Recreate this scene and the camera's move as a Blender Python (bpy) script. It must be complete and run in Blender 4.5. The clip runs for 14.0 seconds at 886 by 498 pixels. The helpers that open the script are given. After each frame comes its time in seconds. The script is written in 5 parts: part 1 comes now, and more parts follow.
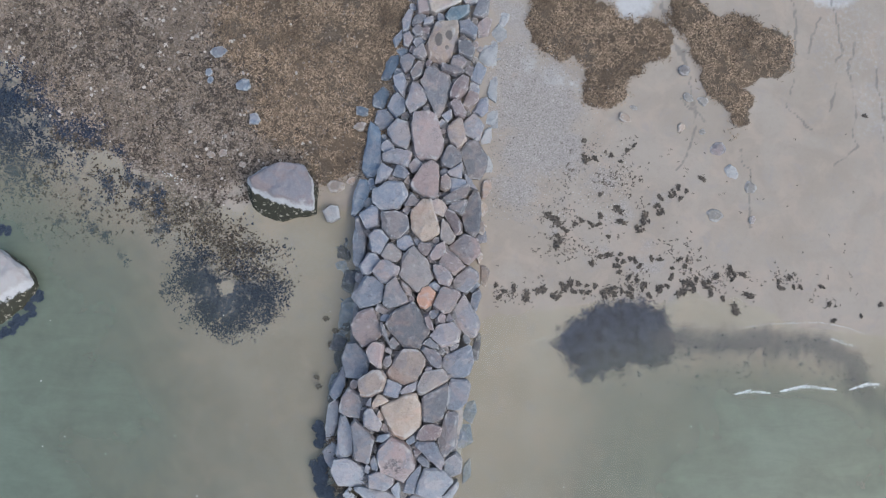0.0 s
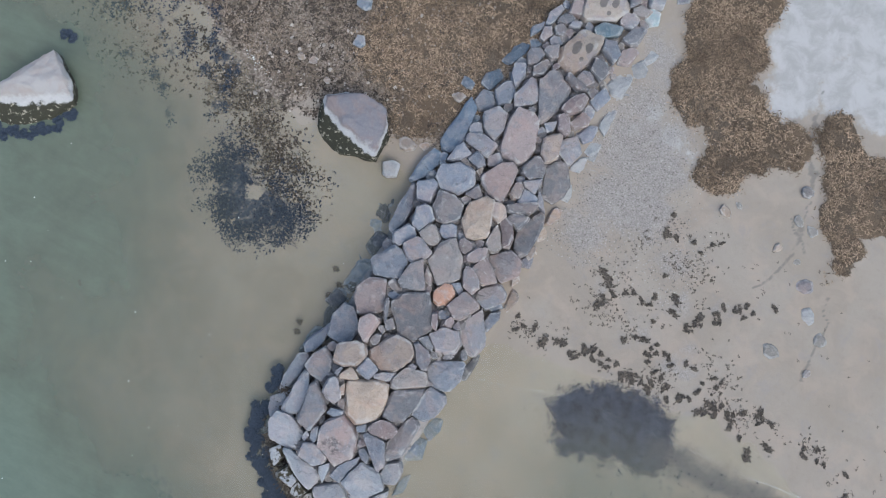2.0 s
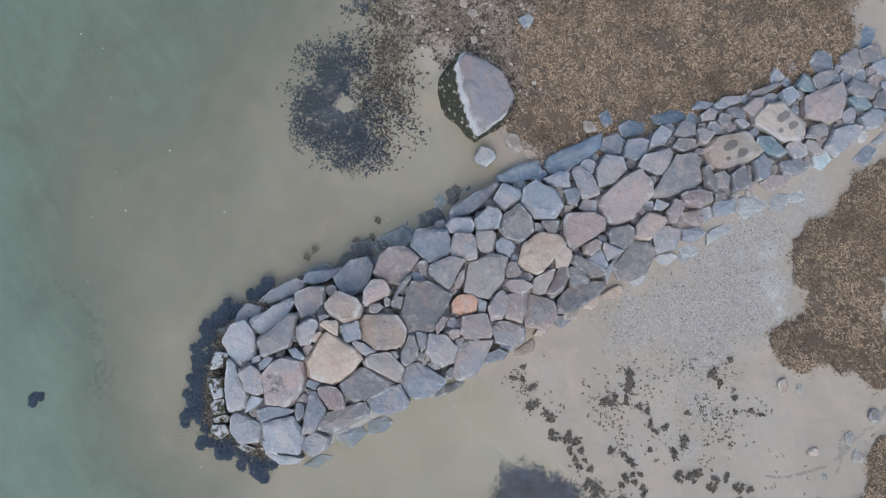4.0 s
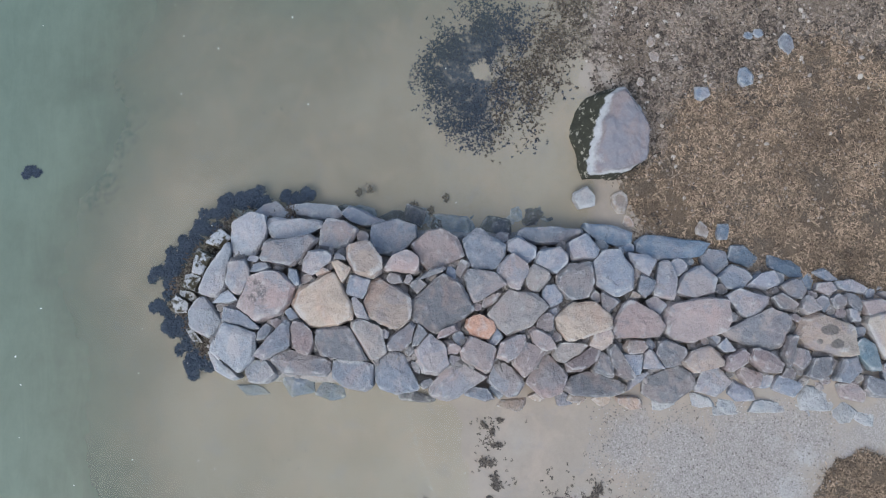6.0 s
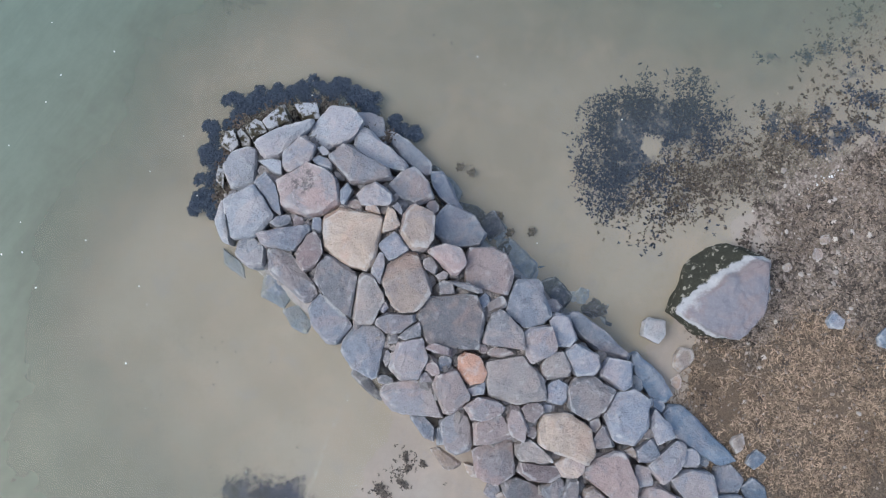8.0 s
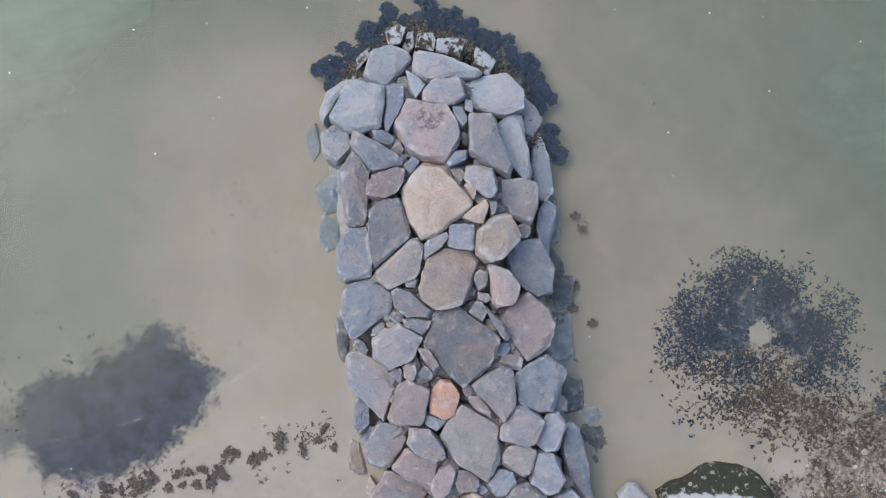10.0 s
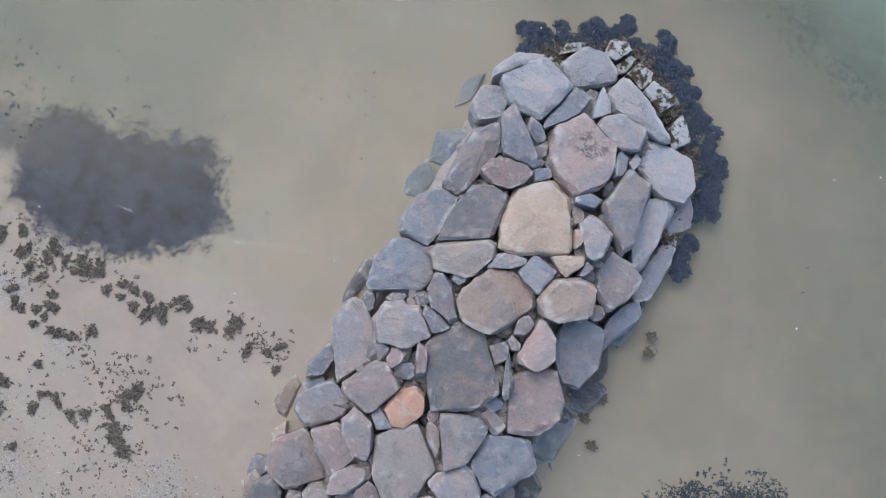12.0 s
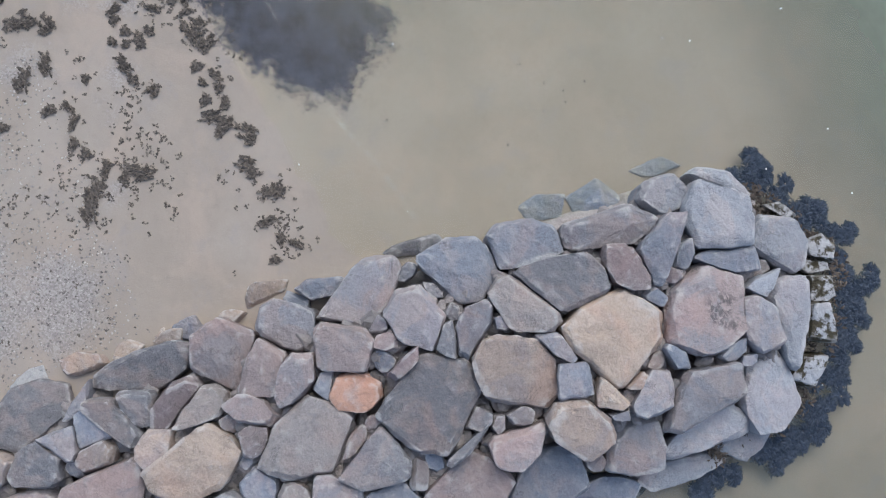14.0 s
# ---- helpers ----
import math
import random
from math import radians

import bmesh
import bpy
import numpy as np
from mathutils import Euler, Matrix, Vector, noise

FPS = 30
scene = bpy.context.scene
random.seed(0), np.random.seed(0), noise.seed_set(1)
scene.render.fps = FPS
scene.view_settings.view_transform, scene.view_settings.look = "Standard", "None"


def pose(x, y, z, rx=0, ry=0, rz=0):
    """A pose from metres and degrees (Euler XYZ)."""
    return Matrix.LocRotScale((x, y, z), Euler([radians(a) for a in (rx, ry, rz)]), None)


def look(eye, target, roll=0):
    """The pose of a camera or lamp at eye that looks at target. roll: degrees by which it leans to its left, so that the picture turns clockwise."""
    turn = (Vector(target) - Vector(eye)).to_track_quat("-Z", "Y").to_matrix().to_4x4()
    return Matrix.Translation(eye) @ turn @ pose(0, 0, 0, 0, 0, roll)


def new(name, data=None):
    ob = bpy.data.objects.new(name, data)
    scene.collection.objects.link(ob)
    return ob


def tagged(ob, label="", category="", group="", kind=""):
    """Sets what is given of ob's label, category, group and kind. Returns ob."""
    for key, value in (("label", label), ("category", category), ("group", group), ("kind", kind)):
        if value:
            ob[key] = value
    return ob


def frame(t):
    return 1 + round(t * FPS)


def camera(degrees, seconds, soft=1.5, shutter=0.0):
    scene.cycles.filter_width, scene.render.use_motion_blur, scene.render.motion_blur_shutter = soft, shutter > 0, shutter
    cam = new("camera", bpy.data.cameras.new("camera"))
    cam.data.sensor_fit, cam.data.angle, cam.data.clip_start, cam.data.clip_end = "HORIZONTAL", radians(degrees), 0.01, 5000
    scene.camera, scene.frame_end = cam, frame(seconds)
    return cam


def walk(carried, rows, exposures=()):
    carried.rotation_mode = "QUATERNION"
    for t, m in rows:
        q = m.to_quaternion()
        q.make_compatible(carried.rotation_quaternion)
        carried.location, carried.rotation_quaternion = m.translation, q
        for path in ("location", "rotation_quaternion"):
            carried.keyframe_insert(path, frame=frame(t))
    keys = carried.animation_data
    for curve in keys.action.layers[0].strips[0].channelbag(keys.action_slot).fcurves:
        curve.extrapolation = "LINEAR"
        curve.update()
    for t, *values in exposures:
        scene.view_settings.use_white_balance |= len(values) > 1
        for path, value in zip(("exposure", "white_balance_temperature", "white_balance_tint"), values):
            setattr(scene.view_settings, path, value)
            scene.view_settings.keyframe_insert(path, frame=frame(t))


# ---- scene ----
cam = camera(55.5, 14.0, soft=1.2)
# The camera hangs nearly straight down, sinks and turns: seconds, x, y, height, turn
TILT, LEAN = 5.5, -1.53
ROWS = [
    (0, 0.000, 0.000, 19.999, 0.00),
    (0.5, -0.001, -0.035, 19.585, 5.92),
    (1, 0.008, -0.057, 19.171, 11.91),
    (1.5, 0.010, -0.087, 18.757, 17.99),
    (2, 0.008, -0.132, 18.344, 25.66),
    (2.5, 0.014, -0.174, 17.932, 33.98),
    (3, 0.027, -0.195, 17.526, 41.87),
    (5.5, 0.131, -0.273, 15.534, 79.13),
    (6, 0.145, -0.285, 15.131, 87.80),
    (6.5, 0.147, -0.278, 14.732, 96.79),
    (7, 0.143, -0.256, 14.338, 106.17),
    (7.5, 0.131, -0.236, 13.952, 116.23),
    (8, 0.130, -0.230, 13.577, 126.84),
    (8.5, 0.153, -0.236, 13.214, 137.32),
    (9, 0.180, -0.249, 12.860, 147.01),
    (11.5, 0.296, -0.167, 11.112, 195.05),
    (12, 0.345, -0.148, 10.762, 204.73),
    (12.5, 0.386, -0.137, 10.413, 214.98),
    (13, 0.409, -0.120, 10.061, 225.31),
    (13.5, 0.430, -0.106, 9.698, 235.95),
    (14, 0.446, -0.105, 9.328, 246.69),
]
EXPOSURE = 0.0
walk(cam, [(t, pose(x, y, z, 0, 0, turn) @ pose(0, 0, 0, TILT) @ pose(0, 0, 0, 0, LEAN)) for t, x, y, z, turn in ROWS],
     exposures=[(0.0, EXPOSURE - 0.14, 6230, 3.0), (3.0, EXPOSURE - 0.14, 6200, 1.0), (4.0, EXPOSURE - 0.12, 6190, 1.0), (6.5, EXPOSURE - 0.05, 6140, 1.7), (8.5, EXPOSURE + 0.02, 6180, 3.9), (14.0, EXPOSURE - 0.06, 6290, 4.7)])

# ---- light: an overcast sky with a broad, weak sun ----
SUN_AZ, SUN_EL = radians(-37), radians(55)
world = bpy.data.worlds.new("overcast_sky")
scene.world = world
world.use_nodes = True
sky = world.node_tree.nodes.new("ShaderNodeTexSky")
sky.sky_type, sky.sun_disc = "NISHITA", False
sky.sun_elevation, sky.sun_rotation = SUN_EL, radians(90) - SUN_AZ
sky.air_density, sky.dust_density, sky.ozone_density = 1.0, 4.0, 1.0
world.node_tree.links.new(sky.outputs[0], world.node_tree.nodes["Background"].inputs[0])
world.node_tree.nodes["Background"].inputs[1].default_value = 0.205
sun = new("sun", bpy.data.lights.new("sun", "SUN"))
sun.data.energy, sun.data.angle, sun.data.color = 0.55, radians(80), (1.0, 0.97, 0.93)
sun.matrix_world = look((30 * math.cos(SUN_AZ), 30 * math.sin(SUN_AZ), 30 * math.tan(SUN_EL)), (0, 0, 0))


# ---- materials ----
class Nodes:
    """A few short words for building node materials."""

    def __init__(self, name):
        self.mat = bpy.data.materials.new(name)
        self.mat.use_nodes = True
        self.tree = self.mat.node_tree
        self.bsdf = self.tree.nodes["Principled BSDF"]
        self.out = self.tree.nodes["Material Output"]
        self.place = self.tree.nodes.new("ShaderNodeTexCoord").outputs["Object"]

    def node(self, kind, **sockets):
        n = self.tree.nodes.new(kind)
        for key, value in sockets.items():
            self.put(n.inputs[key.replace("_", " ")], value)
        return n

    def put(self, socket, value):
        if isinstance(value, bpy.types.NodeSocket):
            self.tree.links.new(value, socket)
        else:
            socket.default_value = (*value, 1) if isinstance(value, tuple) and len(value) == 3 and socket.type == "RGBA" else value

    def noise(self, scale, detail=4.0, rough=0.55, place=None, warp=0.0):
        return self.node("ShaderNodeTexNoise", Vector=place or self.place, Scale=scale, Detail=detail, Roughness=rough, Distortion=warp).outputs["Fac"]

    def voronoi(self, scale, place=None, socket="Distance"):
        return self.node("ShaderNodeTexVoronoi", Vector=place or self.place, Scale=scale).outputs[socket]

    def ramp(self, fac, low, high, a=0.0, b=1.0):
        n = self.node("ShaderNodeMapRange", Value=fac)
        for key, value in (("From Min", low), ("From Max", high), ("To Min", a), ("To Max", b)):
            self.put(n.inputs[key], value)
        n.interpolation_type = "SMOOTHSTEP"
        return n.outputs[0]

    def math(self, what, a, b=0.0):
        n = self.tree.nodes.new("ShaderNodeMath")
        n.operation = what
        self.put(n.inputs[0], a)
        self.put(n.inputs[1], b)
        return n.outputs[0]

    def mix(self, fac, a, b, how="MIX"):
        n = self.tree.nodes.new("ShaderNodeMix")
        n.data_type, n.blend_type = "RGBA", how
        self.put(n.inputs[0], fac)
        self.put(n.inputs[6], a)
        self.put(n.inputs[7], b)
        return n.outputs[2]

    def attribute(self, name):
        n = self.tree.nodes.new("ShaderNodeAttribute")
        n.attribute_name = name
        return n.outputs["Fac"]

    def random(self):
        return self.tree.nodes.new("ShaderNodeObjectInfo").outputs["Random"]

    def island(self):
        return self.tree.nodes.new("ShaderNodeNewGeometry").outputs["Random Per Island"]

    def finish(self, colour, rough=0.9, bump=None, depth=0.02, strength=0.6, spec=0.3):
        self.put(self.bsdf.inputs["Base Color"], colour)
        self.put(self.bsdf.inputs["Roughness"], rough)
        self.put(self.bsdf.inputs["Specular IOR Level"], spec)
        if bump is not None:
            n = self.node("ShaderNodeBump", Height=bump, Strength=strength, Distance=depth)
            self.put(self.bsdf.inputs["Normal"], n.outputs[0])
        return self.mat


def stone_material(name, base, second, patch=0.5, weed=0.0, lichen=0.0, spots=0.0, silt=0.0):
    """Weathered granite: two tones in broad clouds, fine grains, pale scuffs, dark crusts where given."""
    n = Nodes(name)
    where = n.node("ShaderNodeVectorMath", **{})
    n.put(where.inputs[0], n.place)
    shift = n.node("ShaderNodeCombineXYZ", X=n.math("MULTIPLY", n.random(), 37.0), Y=n.math("MULTIPLY", n.random(), 91.0)).outputs[0]
    n.put(where.inputs[1], shift)
    p = where.outputs[0]
    broad = n.noise(2.3, 4, 0.6, p, 0.6)
    colour = n.mix(n.ramp(broad, 0.60 - patch * 0.3, 0.70 - patch * 0.25), base, second)
    stain = n.noise(7.0, 5, 0.65, p)
    colour = n.mix(n.ramp(stain, 0.48, 0.72, 0.0, 0.38), colour, tuple(0.62 * c for c in base))
    colour = n.mix(n.ramp(n.noise(4.0, 6, 0.7, p, 1.0), 0.56, 0.74, 0.0, 0.45), colour, (0.50, 0.475, 0.475))
    grain = n.noise(70.0, 3, 0.7, p)
    colour = n.mix(n.ramp(grain, 0.30, 0.70, 0.0, 1.0), n.mix(0.09, colour, (0.03, 0.03, 0.035)), n.mix(0.05, colour, (0.7, 0.68, 0.66)))
    mottle = n.noise(24.0, 5, 0.72, p, 0.4)
    colour = n.mix(n.ramp(mottle, 0.32, 0.48, 0.32, 0.0), colour, n.mix(0.5, colour, (0.05, 0.05, 0.055)))
    colour = n.mix(n.ramp(mottle, 0.54, 0.70, 0.0, 0.25), colour, n.mix(0.4, colour, (0.60, 0.575, 0.57)))
    blush = n.noise(1.3, 3, 0.55, p, 0.4)
    colour = n.mix(n.ramp(blush, 0.50, 0.66, 0.0, 0.45), colour, n.mix(1.0, colour, (1.14, 0.97, 0.92), "MULTIPLY"))
    crack = n.ramp(n.math("ABSOLUTE", n.math("SUBTRACT", n.noise(1.7, 5, 0.65, p, 1.5), 0.5)), 0.002, 0.016, 0.35, 0.0)
    crack = n.math("MULTIPLY", crack, n.ramp(n.noise(3.0, 2, 0.5, p), 0.52, 0.62))
    colour = n.mix(crack, colour, (0.06, 0.058, 0.06))
    if lichen:
        crust = n.math("MULTIPLY", n.ramp(n.noise(2.0, 2, 0.5), 0.50, 0.62), n.ramp(n.noise(16.0, 6, 0.75, p, 0.8), 0.42, 0.56))
        colour = n.mix(n.math("MULTIPLY", crust, lichen), colour, (0.085, 0.08, 0.085))
    if spots:
        hole = 0.0
        for hx, hy, wide, high in ((-0.10, 0.06, 0.10, 0.17), (0.15, 0.15, 0.08, 0.13), (0.10, -0.14, 0.05, 0.06)):
            at = n.node("ShaderNodeMapping", Vector=n.place, Location=(-hx / wide, -hy / high, 0.0), Scale=(1 / wide, 1 / high, 0.0)).outputs[0]
            away = n.node("ShaderNodeVectorMath")
            away.operation = "LENGTH"
            n.put(away.inputs[0], at)
            ragged = n.math("ADD", away.outputs["Value"], n.math("MULTIPLY", n.math("SUBTRACT", n.noise(9.0, 3, 0.6, p), 0.5), 0.9))
            hole = n.math("MAXIMUM", hole, n.ramp(ragged, 0.8, 1.05, 1.0, 0.0))
        colour = n.mix(n.math("MULTIPLY", hole, spots), colour, (0.13, 0.12, 0.12))
    # silt coat in patches, which also puts the murky water's haze into the colour
    if silt:
        colour = n.mix(n.ramp(n.noise(2.6, 6, 0.7, n.place, 0.5), 0.38, 0.62, 0.0, silt), colour, (0.255, 0.245, 0.205))
    if weed:
        z = n.node("ShaderNodeSeparateXYZ", Vector=n.place).outputs["Z"]
        edge = n.math("ADD", n.math("MULTIPLY", n.noise(5.0, 5, 0.7, p), 0.9), n.math("MULTIPLY", z, -1.6))
        fringe = n.ramp(edge, weed, weed + 0.07)
        tuft = n.mix(n.noise(28.0, 4, 0.7, p), (0.012, 0.012, 0.008), (0.10, 0.085, 0.055))
        colour = n.mix(fringe, colour, tuft)
    tone = n.ramp(n.random(), 0.0, 1.0, 0.86, 1.18)
    colour = n.mix(1.0, colour, n.node("ShaderNodeCombineColor", Red=tone, Green=tone, Blue=tone).outputs[0], "MULTIPLY")
    colour = n.mix(1.0, colour, (0.985, 1.0, 1.03), "MULTIPLY")
    # bright halo along convex edges, an edge highlight put into the colour
    edge_halo = n.ramp(n.tree.nodes.new("ShaderNodeNewGeometry").outputs["Pointiness"], 0.504, 0.540, 0.0, 0.8)
    edge_halo = n.math("MULTIPLY", edge_halo, n.ramp(n.noise(5.0, 4, 0.6, p), 0.35, 0.6, 0.35, 1.0))
    colour = n.mix(edge_halo, colour, n.mix(0.6, colour, (0.62, 0.62, 0.63)))
    pits = n.math("ADD", n.math("MULTIPLY", n.noise(9.0, 7, 0.68, p), 1.0), n.math("MULTIPLY", n.noise(32.0, 5, 0.65, p), 0.4))
    return n.finish(colour, n.ramp(grain, 0.2, 0.8, 0.75, 0.95), pits, 0.08, 0.58, 0.25)


STONES = {
    "g": stone_material("blue_grey_granite", (0.238, 0.264, 0.316), (0.308, 0.304, 0.334), 0.5),
    "w": stone_material("pale_grey_granite", (0.365, 0.385, 0.425), (0.42, 0.405, 0.42), 0.4),
    "d": stone_material("dark_grey_granite", (0.205, 0.208, 0.228), (0.285, 0.255, 0.255), 0.5),
    "b": stone_material("slate_grey_granite", (0.185, 0.188, 0.208), (0.275, 0.245, 0.24), 0.5),
    "p": stone_material("pinkish_grey_granite", (0.318, 0.286, 0.290), (0.262, 0.268, 0.300), 0.55),
    "q": stone_material("pink_granite", (0.365, 0.305, 0.300), (0.305, 0.285, 0.298), 0.3),
    "o": stone_material("tan_pink_granite", (0.415, 0.338, 0.292), (0.345, 0.298, 0.285), 0.4),
    "t": stone_material("pale_tan_granite", (0.475, 0.388, 0.320), (0.43, 0.345, 0.280), 0.5),
    "r": stone_material("orange_granite", (0.45, 0.27, 0.20), (0.40, 0.30, 0.27), 0.3),
    "c": stone_material("grey_tan_granite", (0.288, 0.265, 0.258), (0.325, 0.285, 0.268), 0.4),
    "m": stone_material("purple_grey_granite", (0.25, 0.205, 0.21), (0.29, 0.25, 0.25), 0.4),
    "l": stone_material("lichen_crusted_granite", (0.35, 0.29, 0.285), (0.28, 0.27, 0.29), 0.4, lichen=0.8),
    "u": stone_material("spotted_tan_granite", (0.40, 0.345, 0.30), (0.34, 0.31, 0.31), 0.4, spots=0.8),
    "s": stone_material("wet_blue_granite", (0.19, 0.235, 0.31), (0.29, 0.315, 0.36), 0.5, silt=0.45),
    "n": stone_material("wet_dark_granite", (0.09, 0.10, 0.12), (0.17, 0.18, 0.20), 0.4, silt=0.35),
    "k": stone_material("weedy_white_granite", (0.42, 0.43, 0.455), (0.38, 0.38, 0.395), 0.4, weed=0.42),
    "e": stone_material("sandy_stone", (0.40, 0.32, 0.26), (0.34, 0.29, 0.26), 0.5),
    "z": stone_material("slate_blue_stone", (0.160, 0.212, 0.280), (0.235, 0.262, 0.305), 0.5),
    "v": stone_material("teal_grey_granite", (0.135, 0.20, 0.245), (0.21, 0.26, 0.29), 0.5),
    "y": stone_material("pale_cyan_granite", (0.36, 0.45, 0.48), (0.46, 0.50, 0.52), 0.5),
    "x": stone_material("sandy_grey_stone", (0.37, 0.345, 0.315), (0.31, 0.29, 0.27), 0.5),
    "a": stone_material("bleached_blue_granite", (0.385, 0.385, 0.388), (0.35, 0.362, 0.375), 0.5),
}


def ground_material():
    n = Nodes("beach_and_seabed")
    fine, mid, broad = n.noise(160.0, 3, 0.7), n.noise(9.0, 6, 0.62), n.noise(0.55, 5, 0.6, warp=0.8)
    sand = n.mix(n.ramp(broad, 0.35, 0.65), (0.362, 0.318, 0.276), (0.400, 0.360, 0.322))
    sand = n.mix(n.ramp(mid, 0.50, 0.75, 0.0, 0.30), sand, (0.292, 0.262, 0.232))
    sand = n.mix(n.ramp(fine, 0.2, 0.8, 0.0, 0.25), sand, (0.22, 0.19, 0.165))
    sand = n.mix(n.ramp(n.noise(1.3, 6, 0.66, warp=0.6), 0.46, 0.66, 0.0, 0.55), sand, (0.430, 0.358, 0.308))
    sand = n.mix(n.ramp(n.noise(2.1, 7, 0.7, warp=0.4), 0.52, 0.70, 0.0, 0.50), sand, (0.318, 0.300, 0.300))
    # patches of paler, grey-white sand
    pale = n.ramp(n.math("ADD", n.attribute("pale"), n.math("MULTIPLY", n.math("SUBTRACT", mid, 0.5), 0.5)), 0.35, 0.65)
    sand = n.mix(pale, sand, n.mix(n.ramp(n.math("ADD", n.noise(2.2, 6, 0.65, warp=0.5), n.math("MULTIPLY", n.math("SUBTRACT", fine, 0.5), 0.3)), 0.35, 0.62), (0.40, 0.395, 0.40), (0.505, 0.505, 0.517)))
    # shell grit with a mauve cast
    grit = n.ramp(n.math("ADD", n.attribute("grit"), n.math("MULTIPLY", n.math("SUBTRACT", n.noise(3.0, 5, 0.7), 0.5), 0.9)), 0.35, 0.75, 0.0, 0.8)
    speck = n.voronoi(55.0, socket="Color")
    speck = n.node("ShaderNodeSeparateColor", Color=speck).outputs[0]
    sand = n.mix(grit, sand, n.mix(n.ramp(speck, 0.1, 0.95), (0.268, 0.250, 0.247), (0.430, 0.408, 0.400)))
    # rivulets and drained channels
    sand = n.mix(n.ramp(n.math("MULTIPLY", n.attribute("rill"), n.ramp(n.noise(1.5, 4), 0.25, 0.55)), 0.10, 0.7, 0.0, 0.58), sand, (0.165, 0.162, 0.16))
    # gravelly, weedy shore
    gravel = n.ramp(n.math("ADD", n.attribute("gravel"), n.math("MULTIPLY", n.math("SUBTRACT", n.noise(6.0, 6, 0.75), 0.5), 0.9)), 0.42, 0.62)
    cell = n.node("ShaderNodeSeparateColor", Color=n.voronoi(26.0, socket="Color")).outputs[1]
    stones = n.mix(n.ramp(cell, 0.0, 1.0), (0.17, 0.145, 0.125), (0.41, 0.352, 0.306))
    stones = n.mix(n.ramp(n.noise(30.0, 5, 0.75), 0.42, 0.62, 0.0, 0.75), stones, (0.115, 0.097, 0.083))
    stones = n.mix(n.ramp(n.noise(1.1, 4, 0.6), 0.45, 0.62, 0.0, 0.5), stones, (0.20, 0.158, 0.125))
    sand = n.mix(gravel, sand, stones)
    # matted dead grass
    mat = n.ramp(n.math("ADD", n.attribute("mat"), n.math("MULTIPLY", n.math("SUBTRACT", n.noise(11.0, 6, 0.75), 0.5), 0.8)), 0.42, 0.58)
    straw = n.mix(n.ramp(n.noise(45.0, 5, 0.75, warp=1.2), 0.36, 0.66), (0.064, 0.052, 0.042), (0.255, 0.204, 0.158))
    straw = n.mix(n.ramp(n.noise(0.8, 4, 0.6), 0.42, 0.62, 0.0, 0.6), straw, (0.125, 0.094, 0.067))
    straw = n.mix(n.ramp(n.noise(0.6, 5, 0.6, warp=0.5), 0.48, 0.64, 0.0, 0.5), straw, (0.225, 0.162, 0.112))
    sand = n.mix(mat, sand, straw)
    # sand below the waterline is wet through
    z = n.node("ShaderNodeSeparateXYZ", Vector=n.place).outputs["Z"]
    wet = n.ramp(n.math("ADD", z, n.math("MULTIPLY", n.math("SUBTRACT", mid, 0.5), 0.02)), -0.035, 0.012, 1.0, 0.0)
    sand = n.mix(wet, sand, n.mix(1.0, sand, (0.90, 0.91, 0.91), "MULTIPLY"))
    # fine dark weed settled on the seabed
    weed = n.ramp(n.math("ADD", n.attribute("weed"), n.math("MULTIPLY", n.math("SUBTRACT", n.noise(8.0, 8, 0.80, warp=0.4), 0.5), 1.4)), 0.28, 0.72)
    navy = n.mix(mid, (0.024, 0.037, 0.066), (0.058, 0.078, 0.122))
    sand = n.mix(n.math("MULTIPLY", weed, 0.95), sand, navy)
    # a dense drift of torn weed, and the streaks that trail from it
    feather = n.math("MULTIPLY", n.math("SUBTRACT", n.noise(11.0, 8, 0.8, warp=0.15), 0.5), 1.7)
    dense = n.ramp(n.math("ADD", n.attribute("drift"), feather), 0.22, 0.72, 0.0, 0.94)
    sand = n.mix(dense, sand, n.mix(n.ramp(n.noise(4.5, 8, 0.75), 0.35, 0.68), (0.006, 0.012, 0.034), (0.050, 0.066, 0.112)))
    long = n.node("ShaderNodeMapping", Vector=n.place, Scale=(5.5, 1.1, 1.0)).outputs[0]
    streak = n.ramp(n.math("MULTIPLY", n.attribute("trail"), n.math("ADD", n.noise(1.0, 6, 0.7, long), n.math("MULTIPLY", n.noise(24.0, 5, 0.75), 0.9))), 0.34, 0.86, 0.0, 0.78)
    sand = n.mix(streak, sand, (0.085, 0.086, 0.105))
    relief = n.math("ADD", n.math("MULTIPLY", mid, 0.6), n.math("MULTIPLY", fine, 0.25))
    relief = n.math("ADD", relief, n.math("MULTIPLY", n.math("MULTIPLY", cell, gravel), 1.2))
    relief = n.math("ADD", relief, n.math("MULTIPLY", n.math("MULTIPLY", n.noise(45.0, 5, 0.75, warp=1.2), mat), 2.5))
    return n.finish(sand, 0.85, relief, 0.015, 0.7, 0.25)


